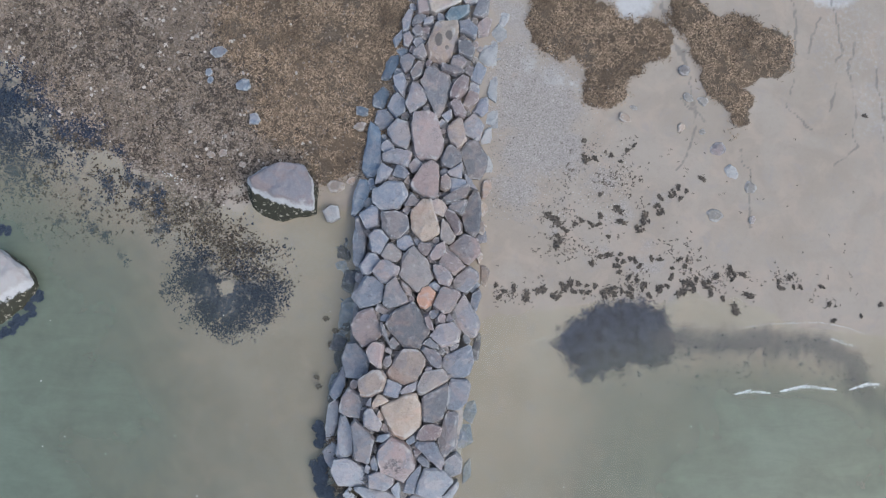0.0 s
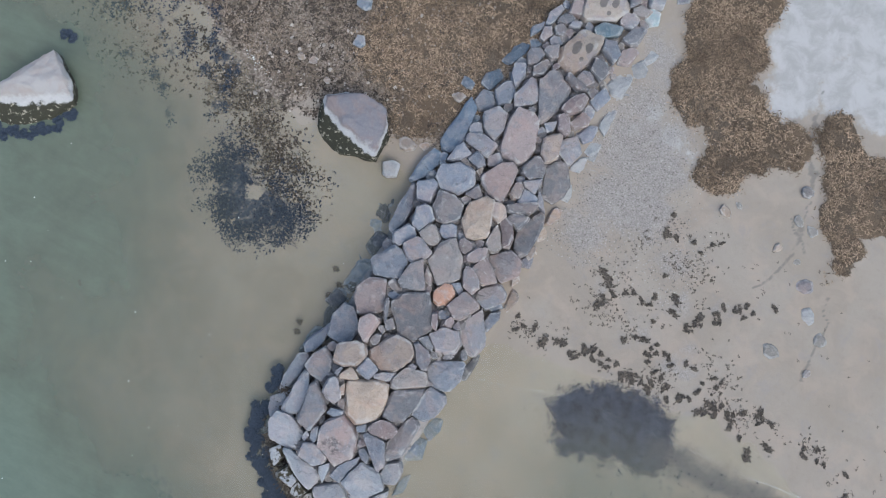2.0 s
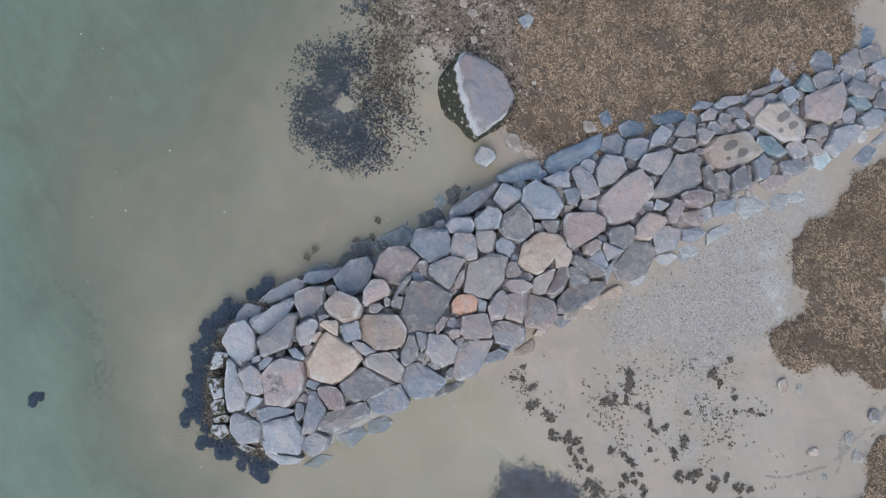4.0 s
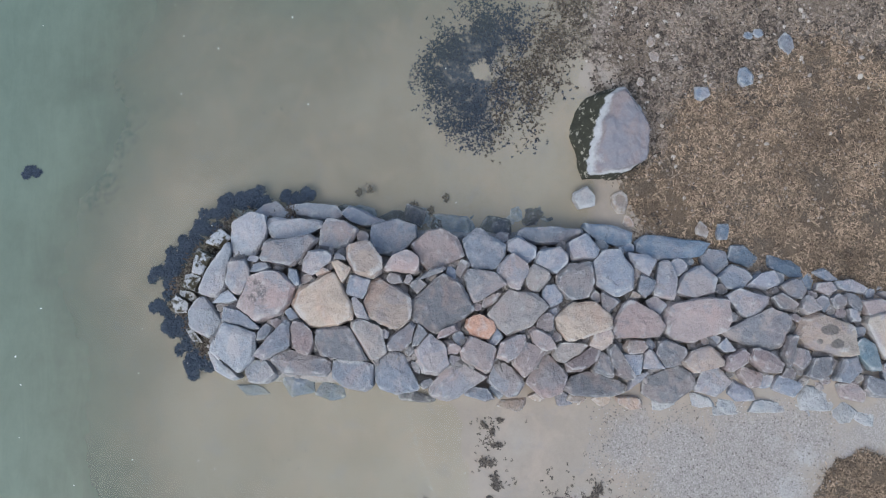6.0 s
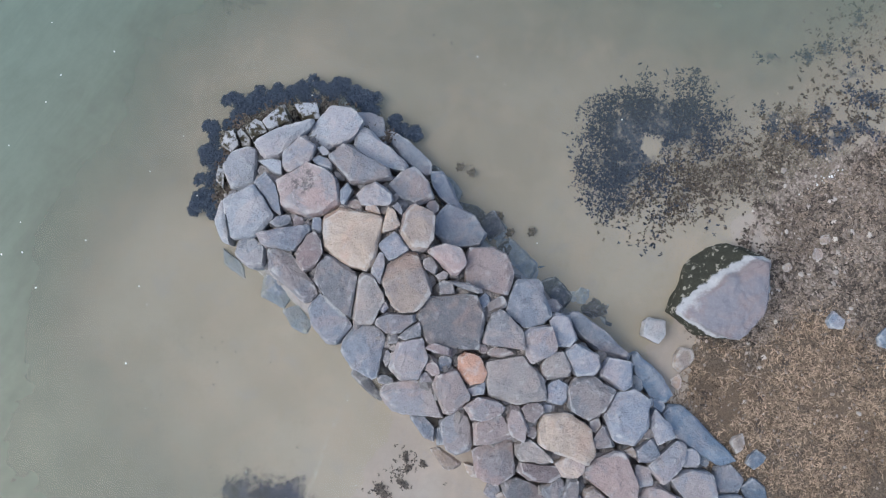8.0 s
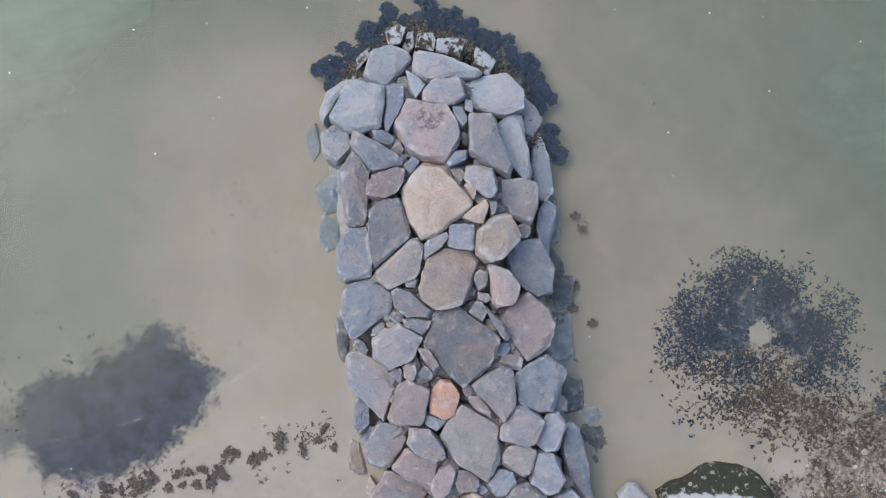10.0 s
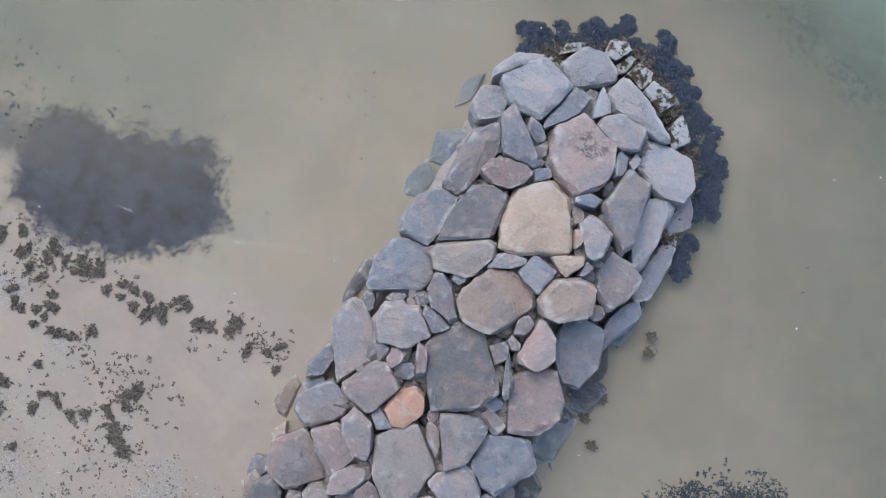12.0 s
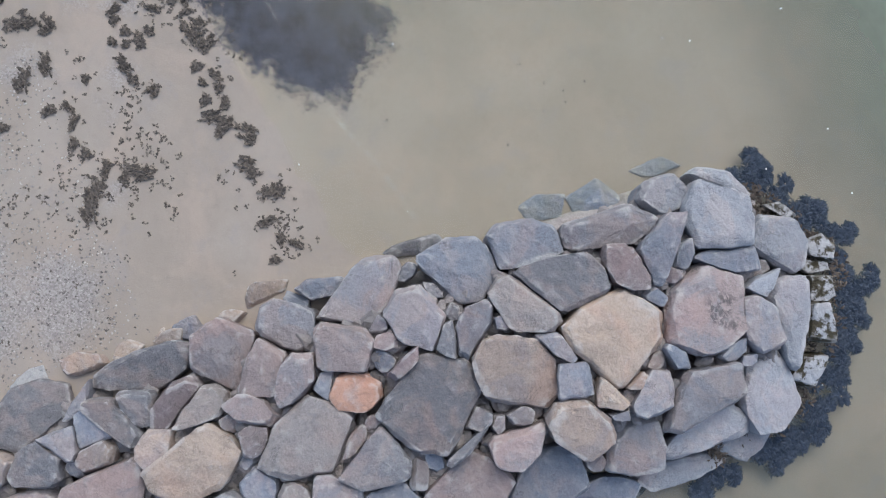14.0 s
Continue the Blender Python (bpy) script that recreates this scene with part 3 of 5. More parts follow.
def rock_mesh(name, ring, rise, drop, rng, material, tilt=0.12, fine=2, front=None):
    """A broken, weathered boulder over a ring of corners: flat faces that meet in worn edges. Its origin is at the middle of its top.
    rise: how far the shoulder lies under the top; drop: how far the flanks go down; front: a plane (x, y, off) that cuts the top away."""
    size = math.sqrt(sum(math.hypot(x, y) for x, y in ring) / len(ring))
    lean_x, lean_y = rng.uniform(-tilt, tilt), rng.uniform(-tilt, tilt)
    shift = (rng.uniform(-0.08, 0.08) * size, rng.uniform(-0.08, 0.08) * size)

    def top(x, y):
        z = lean_x * x + lean_y * y
        return min(z, front[0] * x + front[1] * y + front[2]) if front else z
    bm = bmesh.new()
    for (x, y), (u, v) in zip(ring, ring[1:] + ring[:1]):
        k = rng.uniform(0.78, 0.97)
        bm.verts.new((x * k + shift[0], y * k + shift[1], top(x * k, y * k) + rng.uniform(-0.02, 0.01) * size))
        if rng.random() < 0.6:
            k = rng.uniform(0.82, 0.96)
            a, b = (x + u) / 2 * k, (y + v) / 2 * k
            bm.verts.new((a + shift[0], b + shift[1], top(a, b) + rng.uniform(-0.02, 0.015) * size))
        low = top(x, y) - rise * rng.uniform(0.25, 1.0)
        bm.verts.new((x, y, max(low, -drop * 0.8)))
        bm.verts.new((x * 0.96, y * 0.96, -drop))
    reach = sum(math.hypot(x, y) for x, y in ring) / len(ring)
    for _ in range(rng.randint(2, 4)):
        a, k = rng.uniform(0, math.tau), rng.uniform(0.0, 0.55) * reach
        x, y = k * math.cos(a), k * math.sin(a)
        bm.verts.new((x + shift[0], y + shift[1], top(x, y) + rng.uniform(0.0, 0.11) * reach))
    hull = bmesh.ops.convex_hull(bm, input=bm.verts)
    bmesh.ops.delete(bm, geom=[v for v in set(hull["geom_interior"] + hull["geom_unused"]) if isinstance(v, bmesh.types.BMVert)], context="VERTS")
    bmesh.ops.triangulate(bm, faces=bm.faces)
    for _ in range(fine + 1):
        bmesh.ops.subdivide_edges(bm, edges=bm.edges, cuts=1, use_grid_fill=True)
    bmesh.ops.smooth_vert(bm, verts=bm.verts, factor=0.24, use_axis_x=True, use_axis_y=True, use_axis_z=True)
    bm.normal_update()
    seed = Vector((rng.uniform(0, 99), rng.uniform(0, 99), 0))
    push = []
    for v in bm.verts:
        p = v.co + seed
        push.append(v.normal * (0.034 * size * noise.fractal(p * 3.1, 1.0, 2.0, 3) + 0.016 * size * noise.noise(p * 9) + 0.008 * noise.noise(p * 24)))
    for v, d in zip(bm.verts, push):
        v.co += d
    me = bpy.data.meshes.new(name)
    bm.to_mesh(me)
    bm.free()
    me.polygons.foreach_set("use_smooth", [True] * len(me.polygons))
    me.set_sharp_from_angle(angle=radians(28))
    me.materials.append(material)
    return me


# ---- the jetty ----
def middle(y):
    return float(np.interp(y, [-4.4, 2.0, 4.0, 8.2, 12], [-0.45, -0.2, 0.05, 0.75, 1.4]))


def crown(x, y):
    """Height of the jetty's surface across and along it."""
    top = float(np.interp(y, [-4.6, -3.5, -1.5, 1.0, 3.0, 5.0, 9.0], [0.30, 0.70, 0.95, 0.85, 0.60, 0.42, 0.40]))
    side = abs(x - middle(y)) / float(np.interp(y, [3.5, 5], [1.65, 1.3]))
    return top * (1 - 0.85 * max(0.0, (side - 0.45) / 0.6) ** 1.2)


jetty = tagged(new("stone_jetty"), "long low jetty of tightly packed grey and pink granite boulders", "jetty")
LAID, RINGS = [], []


def convex(ring):
    """The ring without its hollow corners."""
    kept = list(ring)
    k = 0
    while k < len(kept) and len(kept) > 3:
        (ax, ay), (bx, by), (cx, cy) = kept[k - 1], kept[k], kept[(k + 1) % len(kept)]
        if (bx - ax) * (cy - by) - (by - ay) * (cx - bx) < 0:
            kept.pop(k)
            k = max(k - 2, 0)
        else:
            k += 1
    return kept


def lay(x, y, top, kind, *corners):
    """Notes one boulder of the jetty: its middle, the height of its top, its kind of rock, and the direction and reach of its main corners."""
    grown = 1.10 if kind in "snaye" else 1.09 if y < 3.5 else 1.12
    LAID.append((x, y, top + 0.03 if kind == "n" else top, kind))
    RINGS.append(convex([(x + grown * r * math.cos(radians(a)), y + grown * r * math.sin(radians(a))) for a, r in corners]))


def wedge(x, y, length, width, turn, top, kind):
    """Notes a smaller stone wedged in between, broken as chance has it."""
    ring = outline(length * 1.1, width * 1.1, random.Random(len(LAID)), None, radians(turn))
    LAID.append((x, y, top, kind))
    RINGS.append([(x + u, y + v) for u, v in ring])


lay(-2.04, -2.07, 0.18, "w", (63, 0.38), (79, 0.48), (106, 0.34), (232, 0.24), (257, 0.53), (270, 0.47), (339, 0.14))
lay(-1.92, -1.26, 0.27, "g", (55, 0.29), (77, 0.41), (223, 0.27), (256, 0.34), (288, 0.19))
lay(-0.61, -4.35, 0.39, "k", (17, 0.13), (77, 0.15), (122, 0.11), (227, 0.17), (279, 0.12))
lay(-0.85, -4.23, 0.43, "k", (21, 0.17), (112, 0.17), (176, 0.13), (222, 0.15), (292, 0.17))
lay(0.08, -4.22, 0.44, "k", (52, 0.22), (198, 0.14), (229, 0.18), (332, 0.08))
lay(-1.18, -4.01, 0.52, "k", (120, 0.20), (196, 0.13), (201, 0.26), (315, 0.22), (356, 0.21))
lay(-0.22, -3.99, 0.52, "w", (5, 0.34), (27, 0.33), (67, 0.31), (94, 0.27), (172, 0.34), (191, 0.37), (246, 0.30), (306, 0.28))
lay(-0.94, -3.76, 0.61, "w", (5, 0.36), (48, 0.26), (138, 0.23), (151, 0.54), (160, 0.57), (202, 0.22), (310, 0.42), (335, 0.38))
lay(0.60, -3.75, 0.49, "w", (34, 0.31), (51, 0.27), (66, 0.48), (199, 0.15), (203, 0.43), (218, 0.36), (317, 0.14))
lay(-1.58, -3.75, 0.43, "k", (4, 0.15), (97, 0.20), (168, 0.20), (290, 0.24))
lay(-0.53, -3.62, 0.66, "w", (31, 0.10), (83, 0.22), (156, 0.15), (247, 0.12), (288, 0.25))
lay(0.31, -3.43, 0.71, "w", (1, 0.45), (30, 0.36), (76, 0.32), (125, 0.39), (205, 0.44), (238, 0.34), (286, 0.34))
lay(-0.17, -3.40, 0.71, "g", (46, 0.24), (65, 0.40), (160, 0.13), (226, 0.30), (277, 0.26))
lay(-0.91, -3.38, 0.72, "p", (10, 0.31), (75, 0.20), (117, 0.23), (150, 0.29), (206, 0.27), (226, 0.26), (289, 0.22), (345, 0.29))
lay(1.09, -3.29, -0.02, "s", (75, 0.31), (104, 0.18), (250, 0.31), (300, 0.15))
lay(-1.62, -3.24, 0.48, "w", (21, 0.36), (74, 0.30), (112, 0.34), (139, 0.41), (178, 0.39), (225, 0.35), (287, 0.30), (326, 0.47))
lay(-1.20, -3.11, 0.73, "g", (29, 0.08), (98, 0.13), (220, 0.09), (287, 0.12))
lay(0.74, -3.06, 0.54, "w", (36, 0.24), (80, 0.28), (141, 0.22), (207, 0.24), (253, 0.27), (319, 0.24))
lay(-1.04, -2.98, 0.77, "g", (15, 0.09), (80, 0.18), (141, 0.13), (241, 0.14), (294, 0.18))
lay(0.07, -2.93, 0.77, "g", (18, 0.12), (114, 0.16), (170, 0.15), (246, 0.10), (314, 0.19))
lay(-0.53, -2.90, 0.78, "l", (43, 0.40), (96, 0.50), (117, 0.51), (153, 0.45), (186, 0.42), (219, 0.41), (289, 0.54), (337, 0.49))
lay(-2.08, -2.81, 0.15, "w", (69, 0.38), (81, 0.30), (161, 0.20), (242, 0.21), (276, 0.39), (313, 0.15))
lay(0.25, -2.73, 0.80, "g", (16, 0.19), (86, 0.26), (136, 0.37), (158, 0.38), (288, 0.31), (299, 0.42), (328, 0.34))
lay(-1.31, -2.53, 0.73, "p", (10, 0.29), (59, 0.28), (108, 0.54), (123, 0.47), (199, 0.18), (244, 0.39), (287, 0.50))
lay(1.03, -2.48, -0.02, "s", (60, 0.30), (109, 0.28), (220, 0.27), (248, 0.31), (323, 0.24))
lay(-1.75, -2.47, 0.42, "w", (78, 0.42), (92, 0.53), (102, 0.47), (247, 0.40), (263, 0.43), (298, 0.38))
lay(-0.20, -2.45, 0.83, "g", (54, 0.13), (117, 0.11), (197, 0.11), (247, 0.13), (340, 0.12))
lay(-0.84, -2.41, 0.84, "g", (45, 0.16), (152, 0.14), (206, 0.18), (293, 0.12), (0, 0.16))
lay(0.63, -2.33, 0.70, "p", (59, 0.44), (84, 0.51), (100, 0.49), (186, 0.14), (206, 0.32), (243, 0.43), (264, 0.51), (296, 0.34))
lay(0.21, -2.30, 0.85, "m", (19, 0.28), (65, 0.23), (111, 0.20), (157, 0.23), (203, 0.31), (241, 0.24), (315, 0.19), (357, 0.30))
lay(-1.08, -2.03, 0.88, "p", (90, 0.26), (116, 0.28), (141, 0.25), (207, 0.21), (263, 0.22), (305, 0.27), (343, 0.26))
lay(-0.39, -1.92, 0.90, "t", (28, 0.43), (60, 0.57), (87, 0.46), (158, 0.55), (241, 0.49), (273, 0.54), (328, 0.46))
lay(-0.91, -1.92, 0.90, "o", (85, 0.14), (111, 0.10), (214, 0.08), (284, 0.11), (312, 0.11))
lay(1.16, -1.89, -0.02, "s", (70, 0.28), (107, 0.24), (218, 0.23), (279, 0.28), (356, 0.16))
lay(-1.55, -1.67, 0.61, "p", (52, 0.29), (99, 0.39), (146, 0.28), (212, 0.33), (261, 0.29), (304, 0.37), (350, 0.28))
lay(0.30, -1.65, 0.93, "d", (38, 0.41), (61, 0.57), (67, 0.39), (116, 0.30), (152, 0.35), (231, 0.45), (267, 0.41), (300, 0.35))
lay(-1.15, -1.62, 0.91, "g", (62, 0.13), (98, 0.09), (222, 0.11), (289, 0.10))
lay(-0.92, -1.59, 0.94, "t", (3, 0.21), (58, 0.13), (105, 0.15), (203, 0.18), (227, 0.20), (340, 0.13))
lay(0.84, -1.46, 0.65, "g", (32, 0.35), (56, 0.38), (111, 0.37), (157, 0.23), (232, 0.43), (272, 0.37), (335, 0.25))
lay(-0.63, -1.32, 0.94, "g", (17, 0.22), (78, 0.16), (121, 0.24), (170, 0.18), (213, 0.21), (302, 0.23))
lay(-1.96, -1.32, -0.02, "s", (13, 0.16), (80, 0.27), (139, 0.20), (242, 0.24), (290, 0.25))
lay(-0.24, -1.30, 0.94, "p", (45, 0.25), (147, 0.08), (195, 0.21), (217, 0.21), (328, 0.12))
lay(1.14, -1.22, -0.02, "s", (21, 0.11), (82, 0.18), (180, 0.12), (272, 0.19))
lay(-1.08, -1.18, 0.93, "o", (22, 0.34), (54, 0.34), (102, 0.30), (146, 0.29), (181, 0.29), (232, 0.37), (265, 0.31), (322, 0.29))
lay(0.25, -1.16, 0.94, "c", (25, 0.40), (55, 0.33), (128, 0.28), (210, 0.40), (220, 0.42), (243, 0.32), (291, 0.22), (356, 0.31))
lay(-0.33, -0.81, 0.92, "o", (4, 0.40), (28, 0.46), (55, 0.45), (109, 0.41), (198, 0.48), (219, 0.47), (263, 0.40), (303, 0.38))
lay(0.86, -0.73, 0.64, "g", (1, 0.34), (58, 0.51), (80, 0.32), (143, 0.35), (198, 0.41), (236, 0.40), (275, 0.35), (310, 0.35))
lay(-1.50, -0.73, 0.61, "g", (6, 0.34), (81, 0.44), (114, 0.44), (172, 0.31), (234, 0.42), (284, 0.40), (310, 0.41))
lay(-0.74, -0.69, 0.92, "d", (64, 0.16), (110, 0.11), (198, 0.14), (263, 0.13), (320, 0.12))
lay(0.23, -0.59, 0.91, "p", (76, 0.19), (124, 0.30), (149, 0.34), (246, 0.18), (296, 0.30), (313, 0.32), (355, 0.24))
lay(-0.98, -0.55, 0.91, "q", (32, 0.22), (68, 0.27), (114, 0.27), (167, 0.22), (229, 0.22), (281, 0.32), (305, 0.25))
lay(1.34, -0.42, -0.02, "n", (68, 0.28), (83, 0.35), (177, 0.11), (252, 0.29), (281, 0.27))
lay(-1.93, -0.31, -0.02, "n", (27, 0.25), (112, 0.22), (213, 0.24), (288, 0.21))
lay(0.24, -0.30, 0.90, "d", (10, 0.16), (79, 0.15), (164, 0.18), (200, 0.20), (321, 0.20))
lay(0.57, -0.12, 0.84, "p", (15, 0.35), (54, 0.34), (137, 0.29), (178, 0.35), (209, 0.34), (250, 0.30), (329, 0.32))
lay(-0.81, -0.09, 0.89, "d", (100, 0.28), (126, 0.24), (279, 0.23), (297, 0.34), (343, 0.07))
lay(-1.23, 0.06, 0.77, "q", (0, 0.35), (70, 0.47), (116, 0.38), (165, 0.37), (209, 0.36), (256, 0.46), (299, 0.38), (338, 0.38))
lay(-0.27, 0.07, 0.89, "b", (0, 0.45), (79, 0.57), (106, 0.49), (149, 0.48), (178, 0.51), (261, 0.52), (298, 0.53), (334, 0.50))
lay(0.21, 0.20, 0.88, "m", (45, 0.07), (92, 0.20), (144, 0.17), (282, 0.19), (303, 0.23))
lay(0.48, 0.25, 0.88, "m", (25, 0.11), (71, 0.11), (107, 0.13), (157, 0.11), (213, 0.12), (269, 0.12), (323, 0.12))
lay(0.65, 0.28, 0.79, "g", (98, 0.12), (212, 0.11), (284, 0.08), (348, 0.11))
lay(1.05, 0.30, 0.49, "p", (48, 0.26), (96, 0.56), (161, 0.36), (234, 0.30), (280, 0.48), (299, 0.48), (338, 0.35))
lay(-1.75, 0.36, -0.02, "s", (10, 0.24), (62, 0.42), (115, 0.31), (229, 0.36), (267, 0.42))
lay(-0.86, 0.49, 0.87, "d", (124, 0.18), (179, 0.16), (300, 0.15), (352, 0.19))
lay(0.59, 0.69, 0.82, "q", (11, 0.32), (35, 0.34), (105, 0.35), (195, 0.31), (212, 0.34), (257, 0.34), (296, 0.29))
lay(1.30, 0.71, 0.29, "g", (33, 0.15), (69, 0.27), (122, 0.16), (222, 0.17), (269, 0.29))
lay(0.13, 0.72, 0.86, "r", (26, 0.24), (73, 0.25), (105, 0.22), (185, 0.22), (234, 0.25), (267, 0.24), (332, 0.20))
lay(-0.60, 0.81, 0.86, "d", (88, 0.42), (127, 0.30), (223, 0.32), (248, 0.34), (330, 0.37))
lay(-1.19, 0.87, 0.74, "g", (25, 0.34), (63, 0.40), (101, 0.40), (190, 0.39), (247, 0.41), (321, 0.39))
lay(-0.30, 0.93, 0.85, "q", (16, 0.07), (123, 0.23), (148, 0.11), (274, 0.12), (308, 0.19))
lay(1.30, 0.99, 0.29, "g", (27, 0.14), (62, 0.14), (213, 0.16), (239, 0.13))
lay(0.33, 1.00, 0.85, "g", (92, 0.12), (172, 0.17), (302, 0.16), (356, 0.12))
lay(1.06, 1.16, 0.48, "p", (3, 0.29), (35, 0.33), (73, 0.31), (93, 0.27), (148, 0.24), (184, 0.30), (223, 0.31), (273, 0.32))
lay(-1.70, 1.20, -0.02, "n", (43, 0.34), (119, 0.25), (213, 0.25), (274, 0.34))
lay(0.51, 1.23, 0.82, "q", (34, 0.19), (111, 0.25), (133, 0.30), (169, 0.21), (251, 0.20), (298, 0.29), (348, 0.23))
lay(1.50, 1.31, 0.12, "e", (35, 0.16), (79, 0.20), (112, 0.23), (136, 0.11), (244, 0.20), (273, 0.26))
lay(-0.79, 1.32, 0.81, "p", (19, 0.31), (84, 0.26), (115, 0.25), (192, 0.31), (233, 0.27), (277, 0.24), (335, 0.25))
lay(-0.11, 1.38, 0.80, "c", (41, 0.33), (96, 0.55), (140, 0.40), (201, 0.39), (276, 0.51), (339, 0.45))
lay(-1.17, 1.51, 0.68, "g", (10, 0.26), (64, 0.27), (96, 0.26), (190, 0.24), (241, 0.29), (266, 0.27))
lay(0.71, 1.55, 0.69, "q", (72, 0.21), (106, 0.34), (168, 0.25), (197, 0.25), (278, 0.29), (345, 0.33))
lay(0.35, 1.78, 0.75, "q", (5, 0.20), (54, 0.28), (114, 0.17), (202, 0.23), (237, 0.26), (297, 0.16))
lay(-0.66, 1.79, 0.75, "c", (10, 0.24), (88, 0.24), (133, 0.23), (190, 0.24), (243, 0.22), (294, 0.23), (332, 0.24))
lay(1.03, 1.90, 0.47, "q", (35, 0.33), (97, 0.36), (165, 0.37), (186, 0.41), (283, 0.38), (344, 0.38))
lay(-0.97, 2.05, 0.71, "g", (8, 0.26), (66, 0.25), (110, 0.29), (155, 0.24), (235, 0.27), (273, 0.30), (304, 0.23))
lay(-1.42, 2.06, 0.46, "g", (61, 0.31), (89, 0.57), (98, 0.56), (148, 0.17), (253, 0.47), (269, 0.56), (300, 0.31))
lay(1.45, 2.21, 0.18, "g", (51, 0.16), (98, 0.17), (195, 0.16), (258, 0.15), (316, 0.16))
lay(0.61, 2.23, 0.68, "c", (65, 0.18), (103, 0.33), (114, 0.30), (223, 0.20), (254, 0.23), (295, 0.27), (342, 0.20))
lay(-0.60, 2.45, 0.67, "d", (32, 0.35), (86, 0.30), (139, 0.40), (203, 0.29), (247, 0.34), (288, 0.34), (333, 0.33))
lay(0.78, 2.51, 0.59, "m", (78, 0.21), (117, 0.31), (150, 0.25), (273, 0.29), (305, 0.30), (350, 0.19))
lay(0.09, 2.52, 0.66, "t", (75, 0.50), (97, 0.48), (144, 0.37), (213, 0.34), (264, 0.47), (293, 0.43), (319, 0.42), (344, 0.32))
lay(1.56, 2.60, 0.13, "e", (63, 0.16), (95, 0.14), (228, 0.12), (277, 0.16))
lay(-1.17, 2.62, 0.52, "g", (49, 0.28), (85, 0.27), (161, 0.28), (246, 0.28), (316, 0.29))
lay(1.22, 2.75, 0.35, "d", (49, 0.33), (76, 0.53), (95, 0.54), (174, 0.27), (255, 0.46), (271, 0.59), (292, 0.43))
lay(0.45, 2.83, 0.62, "o", (60, 0.17), (98, 0.18), (146, 0.21), (234, 0.18), (295, 0.21), (359, 0.17))
lay(0.91, 2.88, 0.51, "d", (42, 0.23), (99, 0.14), (171, 0.24), (203, 0.24), (286, 0.17), (348, 0.22))
lay(-0.22, 3.02, 0.60, "d", (96, 0.24), (184, 0.19), (224, 0.21), (313, 0.19), (348, 0.23))
lay(-0.70, 3.12, 0.59, "g", (50, 0.42), (101, 0.32), (160, 0.42), (200, 0.41), (243, 0.37), (305, 0.36), (356, 0.42))
lay(-1.43, 3.16, 0.29, "z", (35, 0.26), (69, 0.41), (91, 0.39), (138, 0.17), (243, 0.45), (255, 0.45), (288, 0.24))
lay(0.85, 3.18, 0.53, "d", (26, 0.32), (55, 0.34), (165, 0.19), (203, 0.36), (228, 0.33), (269, 0.18), (341, 0.21))
lay(1.56, 3.36, 0.17, "e", (61, 0.22), (95, 0.21), (121, 0.16), (245, 0.26), (269, 0.22), (357, 0.12))
lay(0.58, 3.43, 0.56, "o", (26, 0.17), (94, 0.20), (140, 0.20), (213, 0.17), (270, 0.19), (324, 0.20))
lay(1.19, 3.46, 0.37, "p", (117, 0.23), (140, 0.20), (285, 0.14), (313, 0.25), (322, 0.18))
lay(0.17, 3.47, 0.56, "q", (48, 0.41), (78, 0.49), (119, 0.38), (189, 0.41), (227, 0.37), (286, 0.49), (312, 0.42))
lay(-0.29, 3.49, 0.56, "o", (62, 0.12), (112, 0.11), (199, 0.10), (299, 0.15))
lay(-0.87, 3.67, 0.49, "g", (21, 0.24), (97, 0.22), (126, 0.18), (231, 0.28), (255, 0.21), (320, 0.14))
lay(-0.46, 3.69, 0.54, "g", (71, 0.17), (119, 0.19), (195, 0.23), (301, 0.20), (348, 0.21))
lay(0.84, 3.71, 0.50, "p", (12, 0.14), (67, 0.31), (101, 0.15), (162, 0.20), (188, 0.20), (268, 0.22), (293, 0.26))
lay(-0.09, 3.89, 0.52, "p", (12, 0.19), (88, 0.19), (182, 0.18), (245, 0.19), (311, 0.14))
lay(-0.53, 4.04, 0.51, "p", (18, 0.35), (112, 0.21), (169, 0.39), (199, 0.30), (316, 0.32))
lay(0.72, 4.06, 0.50, "d", (24, 0.24), (87, 0.31), (114, 0.27), (196, 0.26), (227, 0.28), (278, 0.26), (330, 0.27))
lay(1.28, 4.06, 0.28, "d", (7, 0.30), (81, 0.45), (117, 0.44), (154, 0.37), (254, 0.43), (286, 0.46), (325, 0.36))
lay(-1.13, 4.23, 0.25, "z", (29, 0.23), (79, 0.60), (96, 0.74), (118, 0.26), (234, 0.43), (256, 0.59), (271, 0.58), (308, 0.35))
lay(0.15, 4.56, 0.46, "q", (66, 0.52), (86, 0.58), (118, 0.60), (145, 0.42), (228, 0.44), (246, 0.56), (287, 0.58), (308, 0.52), (344, 0.39))
lay(-0.49, 4.65, 0.45, "p", (58, 0.32), (97, 0.35), (171, 0.32), (229, 0.27), (293, 0.40), (350, 0.26))
lay(0.90, 4.67, 0.41, "o", (64, 0.38), (90, 0.33), (158, 0.30), (226, 0.29), (263, 0.36), (294, 0.30), (341, 0.27))
lay(1.25, 4.83, 0.25, "p", (17, 0.27), (86, 0.35), (155, 0.27), (209, 0.30), (293, 0.37))
lay(-0.88, 5.03, 0.20, "g", (10, 0.24), (72, 0.26), (127, 0.24), (209, 0.26), (256, 0.27), (328, 0.22))
lay(1.78, 5.05, 0.12, "a", (77, 0.27), (95, 0.27), (245, 0.23), (288, 0.23))
lay(0.64, 5.08, 0.42, "g", (60, 0.19), (178, 0.15), (262, 0.16), (344, 0.11))
